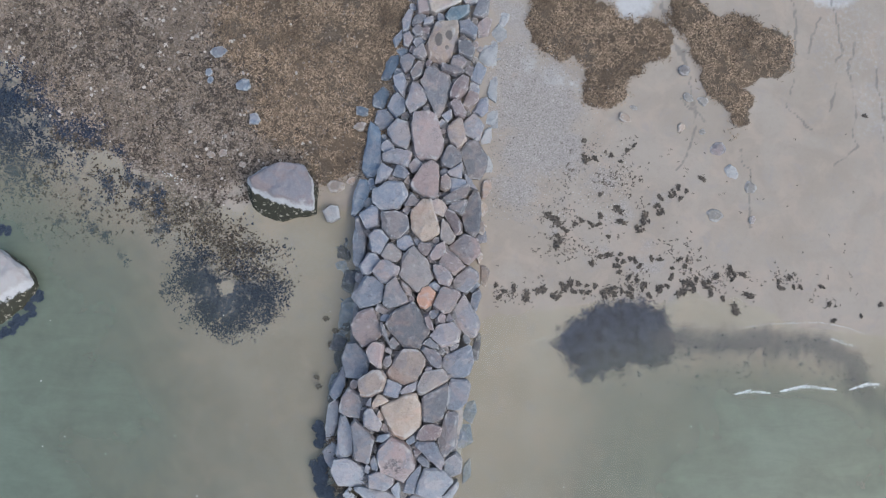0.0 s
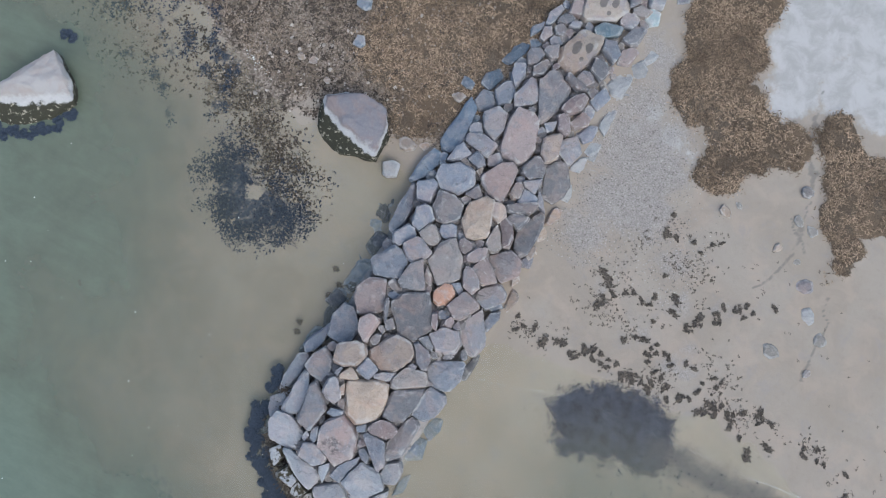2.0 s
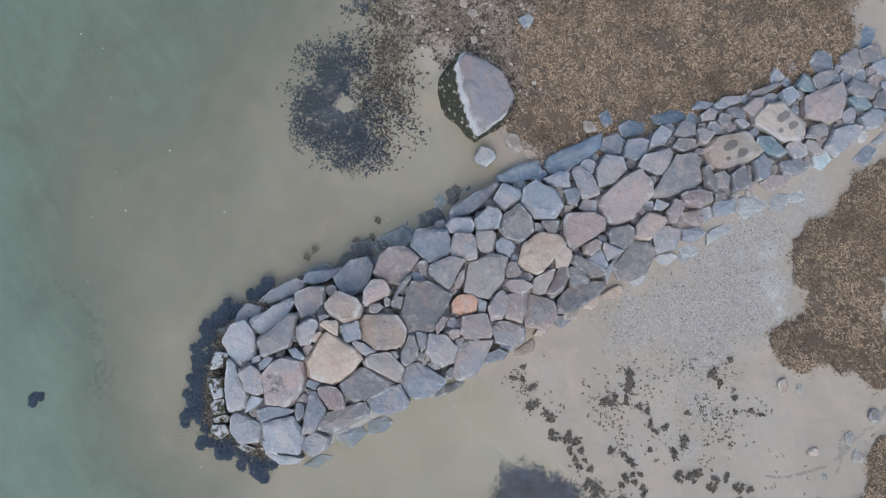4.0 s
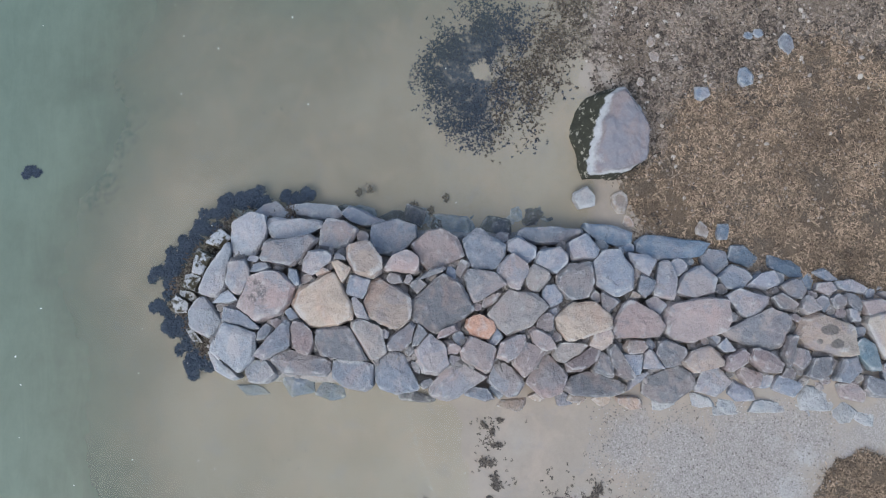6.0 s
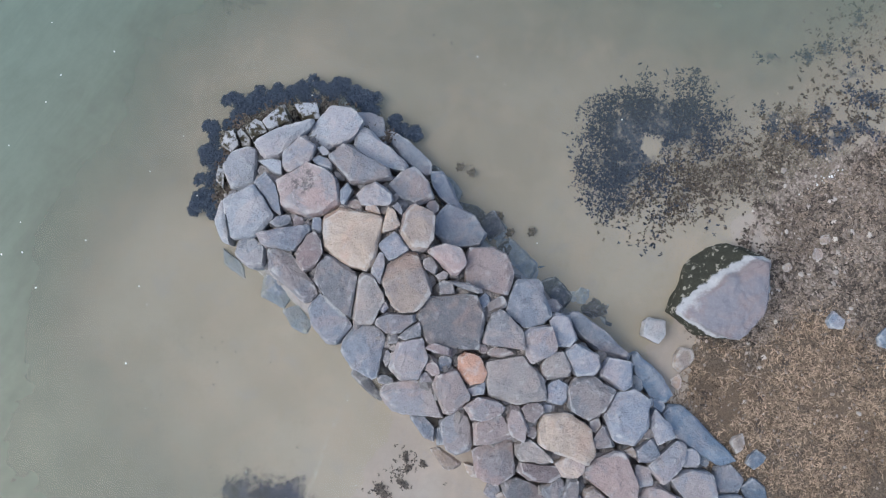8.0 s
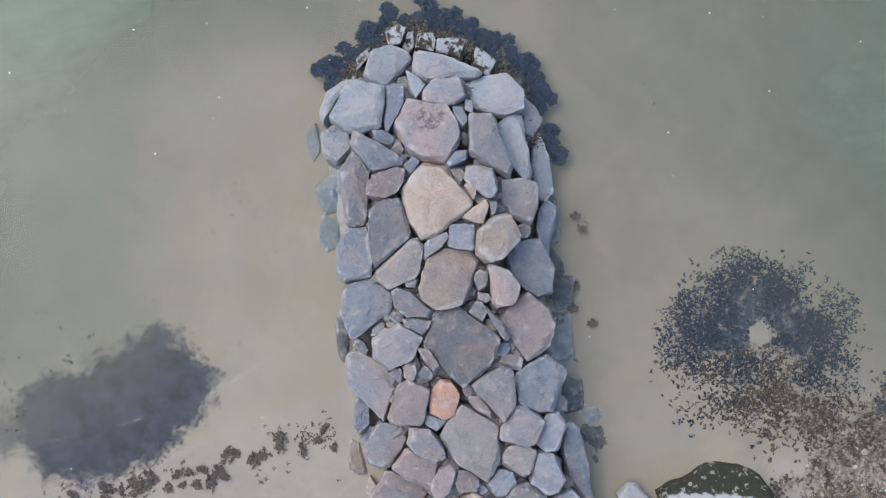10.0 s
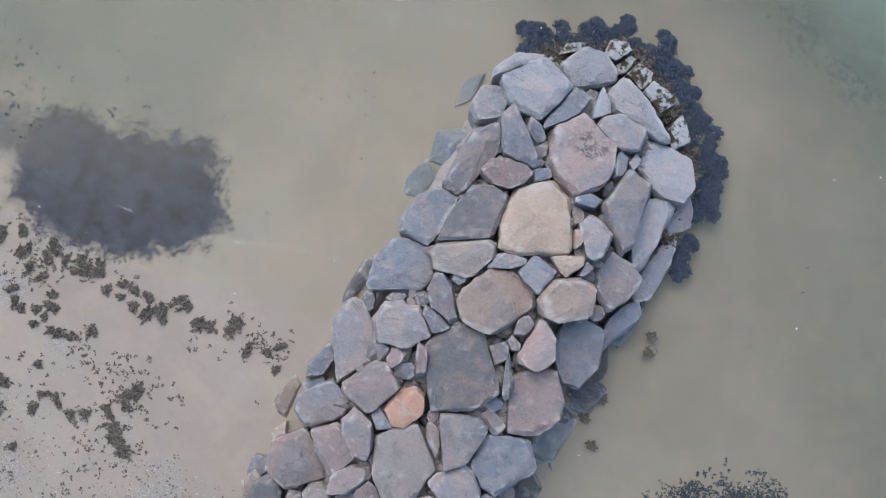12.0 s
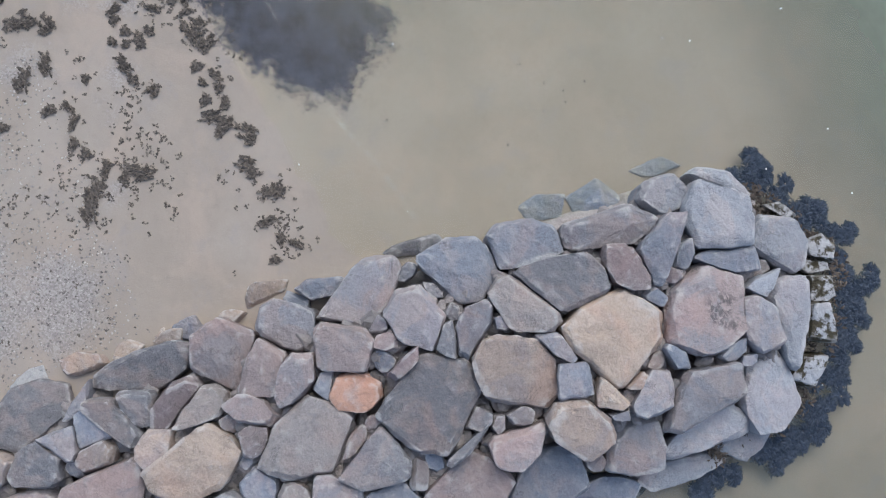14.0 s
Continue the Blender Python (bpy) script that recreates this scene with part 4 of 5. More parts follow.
lay(0.89, 5.24, 0.41, "m", (69, 0.17), (120, 0.24), (155, 0.22), (248, 0.17), (304, 0.25), (335, 0.22))
lay(1.46, 5.33, 0.16, "g", (61, 0.28), (103, 0.17), (200, 0.24), (265, 0.22), (338, 0.17))
lay(-0.57, 5.36, 0.32, "g", (44, 0.25), (84, 0.34), (121, 0.23), (198, 0.25), (266, 0.32), (316, 0.25))
lay(1.22, 5.51, 0.29, "q", (44, 0.21), (100, 0.22), (220, 0.25), (253, 0.22), (350, 0.17))
lay(-0.10, 5.52, 0.42, "p", (14, 0.31), (85, 0.35), (101, 0.38), (213, 0.30), (249, 0.41), (319, 0.23))
lay(-0.93, 5.62, 0.12, "z", (47, 0.38), (87, 0.26), (178, 0.21), (231, 0.30), (275, 0.30))
lay(0.40, 5.72, 0.42, "b", (3, 0.38), (49, 0.45), (82, 0.48), (110, 0.54), (164, 0.42), (229, 0.37), (270, 0.64), (292, 0.50))
lay(0.94, 5.75, 0.41, "m", (55, 0.33), (73, 0.31), (185, 0.20), (225, 0.30), (262, 0.27), (353, 0.18))
lay(1.78, 5.83, 0.12, "a", (72, 0.36), (103, 0.28), (237, 0.25), (281, 0.36))
lay(-0.47, 5.85, 0.33, "g", (32, 0.18), (79, 0.27), (134, 0.23), (236, 0.20), (283, 0.32))
lay(1.40, 6.15, 0.25, "g", (34, 0.23), (92, 0.27), (215, 0.25), (279, 0.25))
lay(-0.06, 6.18, 0.41, "d", (48, 0.23), (82, 0.24), (198, 0.18), (244, 0.26), (327, 0.15))
lay(0.75, 6.21, 0.41, "d", (20, 0.17), (145, 0.30), (191, 0.23), (305, 0.19), (353, 0.32))
lay(-0.73, 6.39, 0.16, "z", (62, 0.35), (90, 0.37), (143, 0.15), (239, 0.38), (270, 0.33), (346, 0.17))
lay(0.91, 6.40, 0.41, "d", (69, 0.18), (135, 0.23), (216, 0.20), (287, 0.20), (356, 0.22))
lay(-0.32, 6.42, 0.35, "p", (28, 0.20), (79, 0.23), (128, 0.21), (193, 0.17), (257, 0.26), (303, 0.20))
lay(-0.00, 6.65, 0.41, "d", (71, 0.21), (145, 0.14), (205, 0.18), (287, 0.18), (340, 0.15))
lay(1.64, 6.73, 0.18, "a", (44, 0.30), (93, 0.40), (144, 0.26), (220, 0.30), (265, 0.34), (300, 0.36))
lay(1.11, 6.73, 0.41, "d", (65, 0.23), (136, 0.27), (213, 0.21), (292, 0.29), (356, 0.21))
lay(0.54, 6.92, 0.41, "u", (25, 0.42), (60, 0.59), (110, 0.48), (193, 0.41), (236, 0.53), (266, 0.53), (301, 0.44))
lay(-0.32, 6.99, 0.31, "p", (79, 0.20), (139, 0.17), (230, 0.17), (286, 0.20), (353, 0.15))
lay(-0.53, 7.04, 0.20, "z", (10, 0.11), (68, 0.25), (196, 0.13), (253, 0.23))
lay(-0.05, 7.19, 0.40, "p", (55, 0.15), (107, 0.15), (191, 0.14), (250, 0.16), (337, 0.15))
lay(1.13, 7.26, 0.41, "g", (82, 0.21), (148, 0.27), (201, 0.21), (306, 0.29), (355, 0.23))
lay(1.54, 7.32, 0.27, "q", (37, 0.24), (79, 0.27), (161, 0.19), (238, 0.29), (301, 0.21))
lay(0.19, 7.42, 0.41, "p", (42, 0.17), (135, 0.12), (222, 0.19), (333, 0.13))
lay(-0.30, 7.47, 0.28, "g", (51, 0.28), (88, 0.29), (177, 0.15), (248, 0.33), (283, 0.23))
lay(0.90, 7.65, 0.41, "v", (42, 0.38), (126, 0.22), (199, 0.30), (243, 0.35), (358, 0.26))
lay(1.50, 7.78, 0.32, "d", (56, 0.36), (104, 0.24), (217, 0.32), (278, 0.26), (305, 0.22))
lay(0.05, 7.82, 0.39, "q", (35, 0.15), (98, 0.28), (142, 0.17), (242, 0.23), (316, 0.23))
lay(0.61, 8.07, 0.40, "u", (21, 0.55), (55, 0.47), (134, 0.41), (180, 0.43), (224, 0.51), (246, 0.50), (325, 0.37))
lay(-0.12, 8.28, 0.29, "d", (64, 0.32), (98, 0.25), (237, 0.28), (261, 0.31), (316, 0.13))
lay(1.70, 8.38, 0.28, "y", (51, 0.19), (128, 0.22), (212, 0.18), (274, 0.20), (330, 0.19))
lay(1.16, 8.53, 0.40, "p", (46, 0.22), (104, 0.23), (193, 0.16), (261, 0.27), (303, 0.17))
lay(0.28, 8.54, 0.40, "g", (53, 0.19), (135, 0.18), (212, 0.20), (284, 0.17), (346, 0.18))
lay(1.58, 8.96, 0.37, "w", (40, 0.25), (90, 0.49), (129, 0.30), (196, 0.26), (262, 0.40), (310, 0.38))
lay(0.24, 9.03, 0.38, "v", (21, 0.29), (90, 0.19), (160, 0.23), (246, 0.26), (291, 0.18))
lay(0.84, 9.07, 0.40, "q", (15, 0.37), (78, 0.46), (111, 0.55), (162, 0.23), (212, 0.43), (243, 0.46), (270, 0.48), (329, 0.37))
lay(2.09, 9.24, 0.16, "g", (78, 0.32), (143, 0.25), (259, 0.32), (323, 0.25))
lay(1.58, 9.68, 0.40, "g", (8, 0.23), (76, 0.32), (141, 0.24), (235, 0.30), (287, 0.28))
lay(2.00, 9.70, 0.24, "a", (81, 0.23), (116, 0.21), (262, 0.26), (306, 0.17))
lay(0.96, 9.88, 0.40, "p", (13, 0.27), (64, 0.33), (177, 0.26), (234, 0.32), (291, 0.20))
lay(1.67, 10.14, 0.40, "a", (88, 0.21), (146, 0.15), (258, 0.17), (314, 0.20))

wedge(-0.48, -4.45, 0.36, 0.25, 5, 0.36, "k")
wedge(0.36, -3.82, 0.39, 0.19, 10, 0.57, "w")
wedge(0.18, -0.89, 0.17, 0.13, 67, 0.93, "g")
wedge(-0.71, -0.44, 0.21, 0.16, 126, 0.91, "d")
wedge(0.78, -0.40, 0.25, 0.14, 37, 0.70, "d")
wedge(-0.61, -0.29, 0.28, 0.23, 106, 0.90, "d")
wedge(1.08, -0.22, 0.27, 0.14, 107, 0.46, "d")
wedge(1.40, 1.76, 0.37, 0.15, 87, 0.21, "e")
wedge(-1.89, 2.09, 0.47, 0.34, 86, -0.02, "n")
wedge(1.43, 2.39, 0.43, 0.17, 87, 0.21, "e")
wedge(1.54, 2.91, 0.36, 0.16, 82, 0.16, "e")
wedge(0.84, 3.46, 0.53, 0.45, 40, 0.52, "g")
wedge(1.64, 3.87, 0.53, 0.21, 87, 0.14, "a")
wedge(1.25, 8.01, 0.48, 0.31, 52, 0.40, "p")
wedge(-0.18, 8.63, 0.45, 0.24, 120, 0.27, "g")
wedge(1.16, 9.69, 0.46, 0.27, 42, 0.40, "v")
wedge(1.83, 10.32, 0.38, 0.29, 101, 0.20, "a")


def room(px, py, rings):
    """How far each place lies from the nearest stone; below 0 inside one."""
    best = np.full(np.shape(px), 9.0)
    for ring in rings:
        if abs(ring[0][1] - float(np.mean(py))) > 2.2:
            continue
        inside, near = np.full(np.shape(px), 9.0), np.full(np.shape(px), 9.0)
        for (ax, ay), (bx, by) in zip(ring, ring[1:] + ring[:1]):
            d2 = (bx - ax) ** 2 + (by - ay) ** 2
            k = np.clip(((px - ax) * (bx - ax) + (py - ay) * (by - ay)) / d2, 0, 1)
            near = np.minimum(near, np.hypot(px - ax - k * (bx - ax), py - ay - k * (by - ay)))
            inside = np.minimum(inside, ((px - ax) * (ay - by) + (py - ay) * (bx - ax)) / math.sqrt(d2))
        best = np.minimum(best, np.where(inside > 0, -inside, near))
    return best


# pale slabs half buried along the landward flank
for y, off, length, width, turn in ((4.62, 1.42, 0.52, 0.22, 70), (5.12, 1.46, 0.56, 0.24, 78), (5.62, 1.40, 0.50, 0.30, 62), (6.05, 1.44, 0.62, 0.26, 74), (6.62, 1.34, 0.60, 0.40, 70), (7.15, 1.34, 0.50, 0.34, 82), (7.6, 1.38, 0.46, 0.24, 70)):
    wedge(middle(y) + off, y, length, width, turn, 0.11, "a")

# smaller stones fill what is left open between the boulders, the widest gaps first
filler = random.Random(12)
for low in np.arange(-3.9, 10.6, 0.5):
    px, py = np.meshgrid(np.arange(-2.0, 2.6, 0.03), np.arange(low, low + 0.5, 0.03))
    mid = np.interp(py, [-4.4, 2.0, 4.0, 8.2, 12], [-0.45, -0.2, 0.05, 0.75, 1.4])
    reach = np.interp(py, [-4.0, -3.2, 3.5, 5.0, 12], [0.7, 1.15, 1.30, 1.15, 1.15])
    gap = np.where(np.abs(px - mid) < reach, room(px, py, RINGS), -1.0)
    for _ in range(12):
        k = np.unravel_index(np.argmax(gap), gap.shape)
        if gap[k] < 0.055:
            break
        x, y, r = float(px[k]), float(py[k]), min(float(gap[k]), 0.2)
        across = (x - float(mid[k])) / float(reach[k])
        kind = filler.choice("zzsg") if across < -0.7 and y > 1.5 else filler.choice("aaxg") if across > 0.72 and y > 3.8 else filler.choice("gdpddgmc")
        wedge(x, y, r * filler.uniform(2.6, 3.4), r * filler.uniform(2.0, 2.5), filler.uniform(0, 180), crown(x, y) - 0.07, kind)
        gap = np.minimum(gap, np.hypot(px - x, py - y) - 1.15 * r)

# slabs under water along the seaward flanks
for k in range(34):
    y = -3.3 + 6.2 * k / 33 + filler.uniform(-0.1, 0.1)
    wedge(middle(y) - filler.uniform(1.40, 1.72), y, filler.uniform(0.32, 0.62), filler.uniform(0.22, 0.36), filler.uniform(55, 125), filler.uniform(-0.14, -0.05), filler.choice("ssn"))


def normals(ring):
    for (ax, ay), (bx, by) in zip(ring, ring[1:] + ring[:1]):
        d = math.hypot(bx - ax, by - ay)
        if d > 0.02:
            yield (by - ay) / d, (ax - bx) / d


def part_stones(i, j):
    """Trims two stones that overlap along the line that costs them least."""
    best = None
    a, b = LAID[i], LAID[j]
    d = math.hypot(b[0] - a[0], b[1] - a[1]) or 1.0
    ways = [*normals(RINGS[i]), *((-nx, -ny) for nx, ny in normals(RINGS[j])), ((b[0] - a[0]) / d, (b[1] - a[1]) / d)]
    for nx, ny in ways:
        high, low = max(nx * u + ny * v for u, v in RINGS[i]), min(nx * u + ny * v for u, v in RINGS[j])
        if best is None or high - low < best[0]:
            best = (high - low, nx, ny, (high + low) / 2)
    over, nx, ny, at = best
    # the pale tan blocks lie on top and keep their outline
    if over > 0 and (a[3] == "t") != (b[3] == "t"):
        at += over * (0.4 if a[3] == "t" else -0.4)
    if over > -0.012:
        for k, s, gap in ((i, 1, -0.002), (j, -1, 0.002)):
            kept = cut(RINGS[k], nx * (at + gap), ny * (at + gap), s * nx, s * ny)
            if len(kept) > 2:
                RINGS[k] = kept


for i in range(len(LAID)):
    for j in range(i):
        if LAID[i][3] in "snaye" or LAID[j][3] in "snaye":
            continue
        if math.dist(LAID[i][:2], LAID[j][:2]) < 1.3:
            part_stones(i, j)


def knock_off(ring, rng, most):
    """The ring with its corners broken off, some more and some less."""
    out = []
    for before, at, after in zip(ring[-1:] + ring[:-1], ring, ring[1:] + ring[:1]):
        k, m = rng.uniform(0.03, most), rng.uniform(0.03, most)
        out += [tuple(a + k * (b - a) for a, b in zip(at, before)), tuple(a + m * (b - a) for a, b in zip(at, after))]
    return out


for k, (x, y, top, kind) in enumerate(LAID):
    rng = random.Random(500 + k)
    RINGS[k] = knock_off(RINGS[k], random.Random(900 + k), 0.13)
    mx, my = (sum(p[i] for p in RINGS[k]) / len(RINGS[k]) for i in (0, 1))
    ring = [(u - mx, v - my) for u, v in RINGS[k]]
    small = sum(math.hypot(u, v) for u, v in ring) / len(ring) < 0.16
    me = rock_mesh("stone", ring, 0.10 if small else rng.uniform(0.06, 0.20), 0.30 if small else 0.65, rng, STONES[kind], 0.25 if small else 0.15, 1 if small else 2)
    ob = new("stone", me)
    ob.parent = jetty
    ob.location = (mx, my, top + rng.uniform(-0.05, 0.03) - (0.07 if small else 0))


def heap(name, places, sizes, material, rng, flat=0.6, sides=7):
    """Many small loose stones as one mesh."""
    base_p, base_f = [], []
    for k, (rad, z) in enumerate(((0.55, 0.85), (0.95, 0.35), (1.0, -0.2), (0.7, -0.7))):
        for i in range(sides):
            a = (i + 0.5 * (k % 2)) * math.tau / sides
            base_p.append((rad * math.cos(a), rad * math.sin(a), z))
    n = 4 * sides
    base_p.append((0, 0, 1.0))
    for k in range(3):
        for i in range(sides):
            j = (i + 1) % sides
            a, b, c, d = k * sides + i, k * sides + j, (k + 1) * sides + j, (k + 1) * sides + i
            base_f += [(a, d, c), (a, c, b)]
    base_f += [(n, i, (i + 1) % sides) for i in range(sides)]
    base_p, base_f = np.array(base_p), np.array(base_f)
    count = len(places)
    turn = rng.uniform(0, math.tau, count)
    wide = np.stack([sizes, sizes * rng.uniform(0.55, 1.0, count), sizes * flat * rng.uniform(0.6, 1.1, count)], -1)
    pts = base_p[None] * (1 + rng.uniform(-0.22, 0.22, (count, len(base_p), 1))) * wide[:, None, :]
    c, s = np.cos(turn)[:, None], np.sin(turn)[:, None]
    px, py = pts[..., 0] * c - pts[..., 1] * s, pts[..., 0] * s + pts[..., 1] * c
    lean = rng.uniform(-0.4, 0.4, (count, 2))
    pz = pts[..., 2] + px * lean[:, :1] + py * lean[:, 1:]
    pts = np.stack([px, py, pz], -1) + np.asarray(places)[:, None, :]
    faces = base_f[None] + (np.arange(count) * len(base_p))[:, None, None]
    return mesh_of(name, pts.reshape(-1, 3), faces.reshape(-1, 3), material)


def rubble_material():
    n = Nodes("rubble")
    colour = n.mix(n.island(), (0.20, 0.20, 0.215), (0.38, 0.35, 0.35))
    colour = n.mix(n.ramp(n.noise(25.0, 5, 0.7), 0.4, 0.7, 0.0, 0.5), colour, (0.16, 0.155, 0.16))
    return n.finish(colour, 0.9, n.noise(30.0, 5, 0.7), 0.02, 0.7)


# small stones wedged between and under the boulders
rng = np.random.default_rng(5)
spots, sizes = [], []
while len(spots) < 2300:
    y = rng.uniform(-3.95, 11.5)
    half = float(np.interp(y, [-4.5, -4.0, -3.0, 3.5, 5, 12], [0.3, 0.75, 1.1, 1.2, 1.05, 1.05]))
    x = middle(y) + rng.uniform(-half, half)
    size = rng.uniform(0.05, 0.15)
    spots.append((x, y, crown(x, y) - 0.20 - 0.5 * size + rng.uniform(-0.12, 0.04)))
    sizes.append(size)
rubble = new("rubble", heap("rubble", spots, np.array(sizes), rubble_material(), rng, 0.7))
rubble.parent = jetty

wet_rubble = flake_material("wet_rubble", (0.11, 0.145, 0.20), (0.28, 0.33, 0.40), 0.7)

# broken stone spilled down both flanks, under the water
spill, sizes = [], []
while len(spill) < 70:
    y = rng.uniform(-3.6, 2.6)
    x = middle(y) - rng.uniform(1.28, 1.75)
    spill.append((x, y, -0.16 - 0.12 * rng.uniform()))
    sizes.append(rng.uniform(0.10, 0.26))
spilled = new("spilled_stone", heap("spilled_stone", spill, np.array(sizes), wet_rubble, rng, 0.3, 9))
spilled.parent = jetty
tagged(spilled, "small blue-grey stones under water at the jetty's foot", kind="stuff")
tagged(rubble, "small grey stones wedged between the boulders", kind="stuff")

# the core under the stones, dark and out of sight but for the gaps
core_x, core_y = np.linspace(-1, 1, 13), np.linspace(-4.3, 14, 60)
core = []
for y in core_y:
    half = float(np.interp(y, [-4.3, -3.6, -3.0, 3.5, 5, 14], [0.4, 1.2, 1.6, 1.6, 1.25, 1.25]))
    for u in core_x:
        x = middle(y) + u * half
        core.append((x, y, min(crown(x, y) - 0.48, 0.45) if abs(u) < 0.99 else -0.6))
k = np.arange(len(core)).reshape(60, 13)
quads = np.stack([k[:-1, :-1], k[:-1, 1:], k[1:, 1:], k[1:, :-1]], -1).reshape(-1, 4)
inner = new("core", mesh_of("core", core, quads, STONES["c"], True))
inner.parent = jetty


# ---- single boulders and stones on the shore ----
def boulder_material(name, weed_line, cool, warm):
    """A big shore boulder: purple-grey top, white barnacle band, dark weed low down."""
    n = Nodes(name)
    z = n.node("ShaderNodeSeparateXYZ", Vector=n.place).outputs["Z"]
    ragged = n.math("MULTIPLY", n.math("SUBTRACT", n.noise(6.0, 6, 0.7), 0.5), 0.20)
    level = n.math("ADD", z, ragged)
    top = n.mix(n.ramp(n.noise(1.6, 4, 0.6, warp=0.5), 0.40, 0.62), cool, warm)
    top = n.mix(n.ramp(n.noise(20.0, 5, 0.7), 0.4, 0.75, 0.0, 0.18), top, (0.42, 0.40, 0.41))
    band = n.mix(n.noise(14.0, 5, 0.7), (0.36, 0.37, 0.40), (0.58, 0.58, 0.60))
    colour = n.mix(n.ramp(level, weed_line + 0.06, weed_line + 0.15), band, top)
    weed = n.mix(n.noise(30.0, 4, 0.7), (0.016, 0.017, 0.013), (0.072, 0.072, 0.054))
    weed = n.mix(n.ramp(n.noise(9.0, 5, 0.65), 0.57, 0.62), weed, (0.34, 0.32, 0.27))
    colour = n.mix(n.ramp(level, weed_line - 0.02, weed_line + 0.02), weed, colour)
    return n.finish(colour, 0.85, n.math("ADD", n.noise(8.0, 7, 0.68), n.math("MULTIPLY", n.noise(40.0, 4, 0.6), 0.3)), 0.05, 0.4)


def big_boulder(x, y, length, width, turn, top, seed, front, label, material, ring=None):
    rng = random.Random(seed)
    ring = ring or outline(length, width, rng, 10)
    ob = new("boulder", rock_mesh("boulder", ring, 0.35, top + 0.5, rng, material, 0.05, 3, front))
    ob.matrix_world = pose(x, y, top, 0, 0, turn)
    return tagged(ob, label, "boulder", "boulders in the shallows")


big_boulder(-3.28, 3.18, 1.72, 1.36, 0, 0.62, 11, (0.33, 0.95, 0.0), "large purple-grey boulder with white band and dark weed at its foot",
            boulder_material("shore_boulder", -0.19, (0.215, 0.214, 0.250), (0.258, 0.218, 0.226)),
            ring=[(0.82, -0.42), (0.30, -0.50), (-0.10, -0.60), (-0.50, -0.56), (-0.74, -0.34), (-0.84, 0.0), (-0.76, 0.36), (-0.42, 0.62), (0.0, 0.76), (0.54, 0.68), (0.84, 0.15)])
big_boulder(-9.85, 0.95, 2.0, 1.6, 0, 0.55, 14, (-0.30, 0.62, 0.02), "pale grey boulder fringed with dark weed in shallow water", boulder_material("pale_boulder", -0.24, (0.38, 0.375, 0.395), (0.36, 0.33, 0.33)),
            ring=[(-0.82, -0.54), (-0.37, 0.15), (0.14, 0.91), (0.44, 0.56), (0.78, 0.44), (0.92, 0.10), (0.62, -0.35), (0.30, -0.70), (-0.20, -0.98), (-0.62, -0.92), (-0.82, -0.75)])


def beach_stone(x, y, size, thin, turn, kind, seed, label, sunk=0.3):
    rng = random.Random(seed)
    ring = outline(size, thin, rng)
    high = 0.30 * thin
    ob = new("beach_stone", rock_mesh("beach_stone", ring, high * 0.7, high * 2, rng, STONES[kind], 0.12, 1))
    ob.matrix_world = pose(x, y, float(heights(np.array([x]), np.array([y]))[0]) + high * (1.2 - sunk), 0, 0, turn)
    return tagged(ob, label, "stone", "loose stones on the shore")


GREY, WHITE, SUNK = "smooth blue-grey stone lying on matted brown grass", "white angular stone half buried in wet sand", "pale stone sunk in grey sand"
beach_stone(-2.10, 2.74, 0.46, 0.36, 20, "a", 1, "white angular stone standing in clear shallow water", -1.2)
beach_stone(-3.98, 5.04, 0.30, 0.27, 40, "z", 2, GREY, -0.3)
beach_stone(-4.24, 5.88, 0.36, 0.28, 10, "z", 3, GREY, -0.3)
beach_stone(-4.85, 6.68, 0.38, 0.24, 20, "z", 4, GREY)
beach_stone(-5.10, 6.20, 0.22, 0.16, 70, "z", 5, GREY)
beach_stone(-5.06, 6.00, 0.20, 0.14, 80, "z", 6, GREY)
beach_stone(-1.42, 5.24, 0.42, 0.22, -10, "z", 7, GREY, -0.3)
beach_stone(-1.44, 4.86, 0.34, 0.20, 5, "e", 8, "flat pinkish stone lying on matted brown grass", -0.3)
beach_stone(-2.00, 3.42, 0.42, 0.28, 15, "e", 9, "flat pale stone at the edge of brown grass")
beach_stone(-4.25, 3.95, 0.16, 0.14, 0, "e", 10, SUNK, -0.4)
beach_stone(-4.72, 4.22, 0.20, 0.16, 50, "e", 12, SUNK, -0.4)
beach_stone(-5.00, 4.18, 0.18, 0.12, 0, "e", 13, SUNK, -0.4)
beach_stone(-1.66, 3.55, 0.24, 0.18, 30, "e", 15, SUNK)
beach_stone(4.95, 5.13, 0.36, 0.20, -35, "t", 16, WHITE, 0.2)
beach_stone(5.18, 5.38, 0.18, 0.12, -35, "x", 17, WHITE, 0.5)
beach_stone(6.32, 4.88, 0.22, 0.16, 60, "t", 18, WHITE, 0.2)
beach_stone(6.85, 4.78, 0.18, 0.12, 20, "x", 19, SUNK, 0.6)
beach_stone(7.22, 4.36, 0.42, 0.34, 30, "d", 20, "grey mottled stone sunk in wet sand", 0.95)
beach_stone(7.52, 3.80, 0.44, 0.26, -50, "a", 21, "curved pale blue stone in a scoured hollow", 0.9)
beach_stone(7.96, 3.42, 0.34, 0.28, -40, "x", 22, SUNK, 0.85)
beach_stone(7.10, 2.74, 0.46, 0.32, -30, "x", 23, SUNK, 0.9)
beach_stone(8.00, 2.63, 0.20, 0.16, 70, "c", 24, SUNK, 0.6)
beach_stone(6.88, 5.52, 0.34, 0.18, -30, "x", 25, WHITE, 0.5)
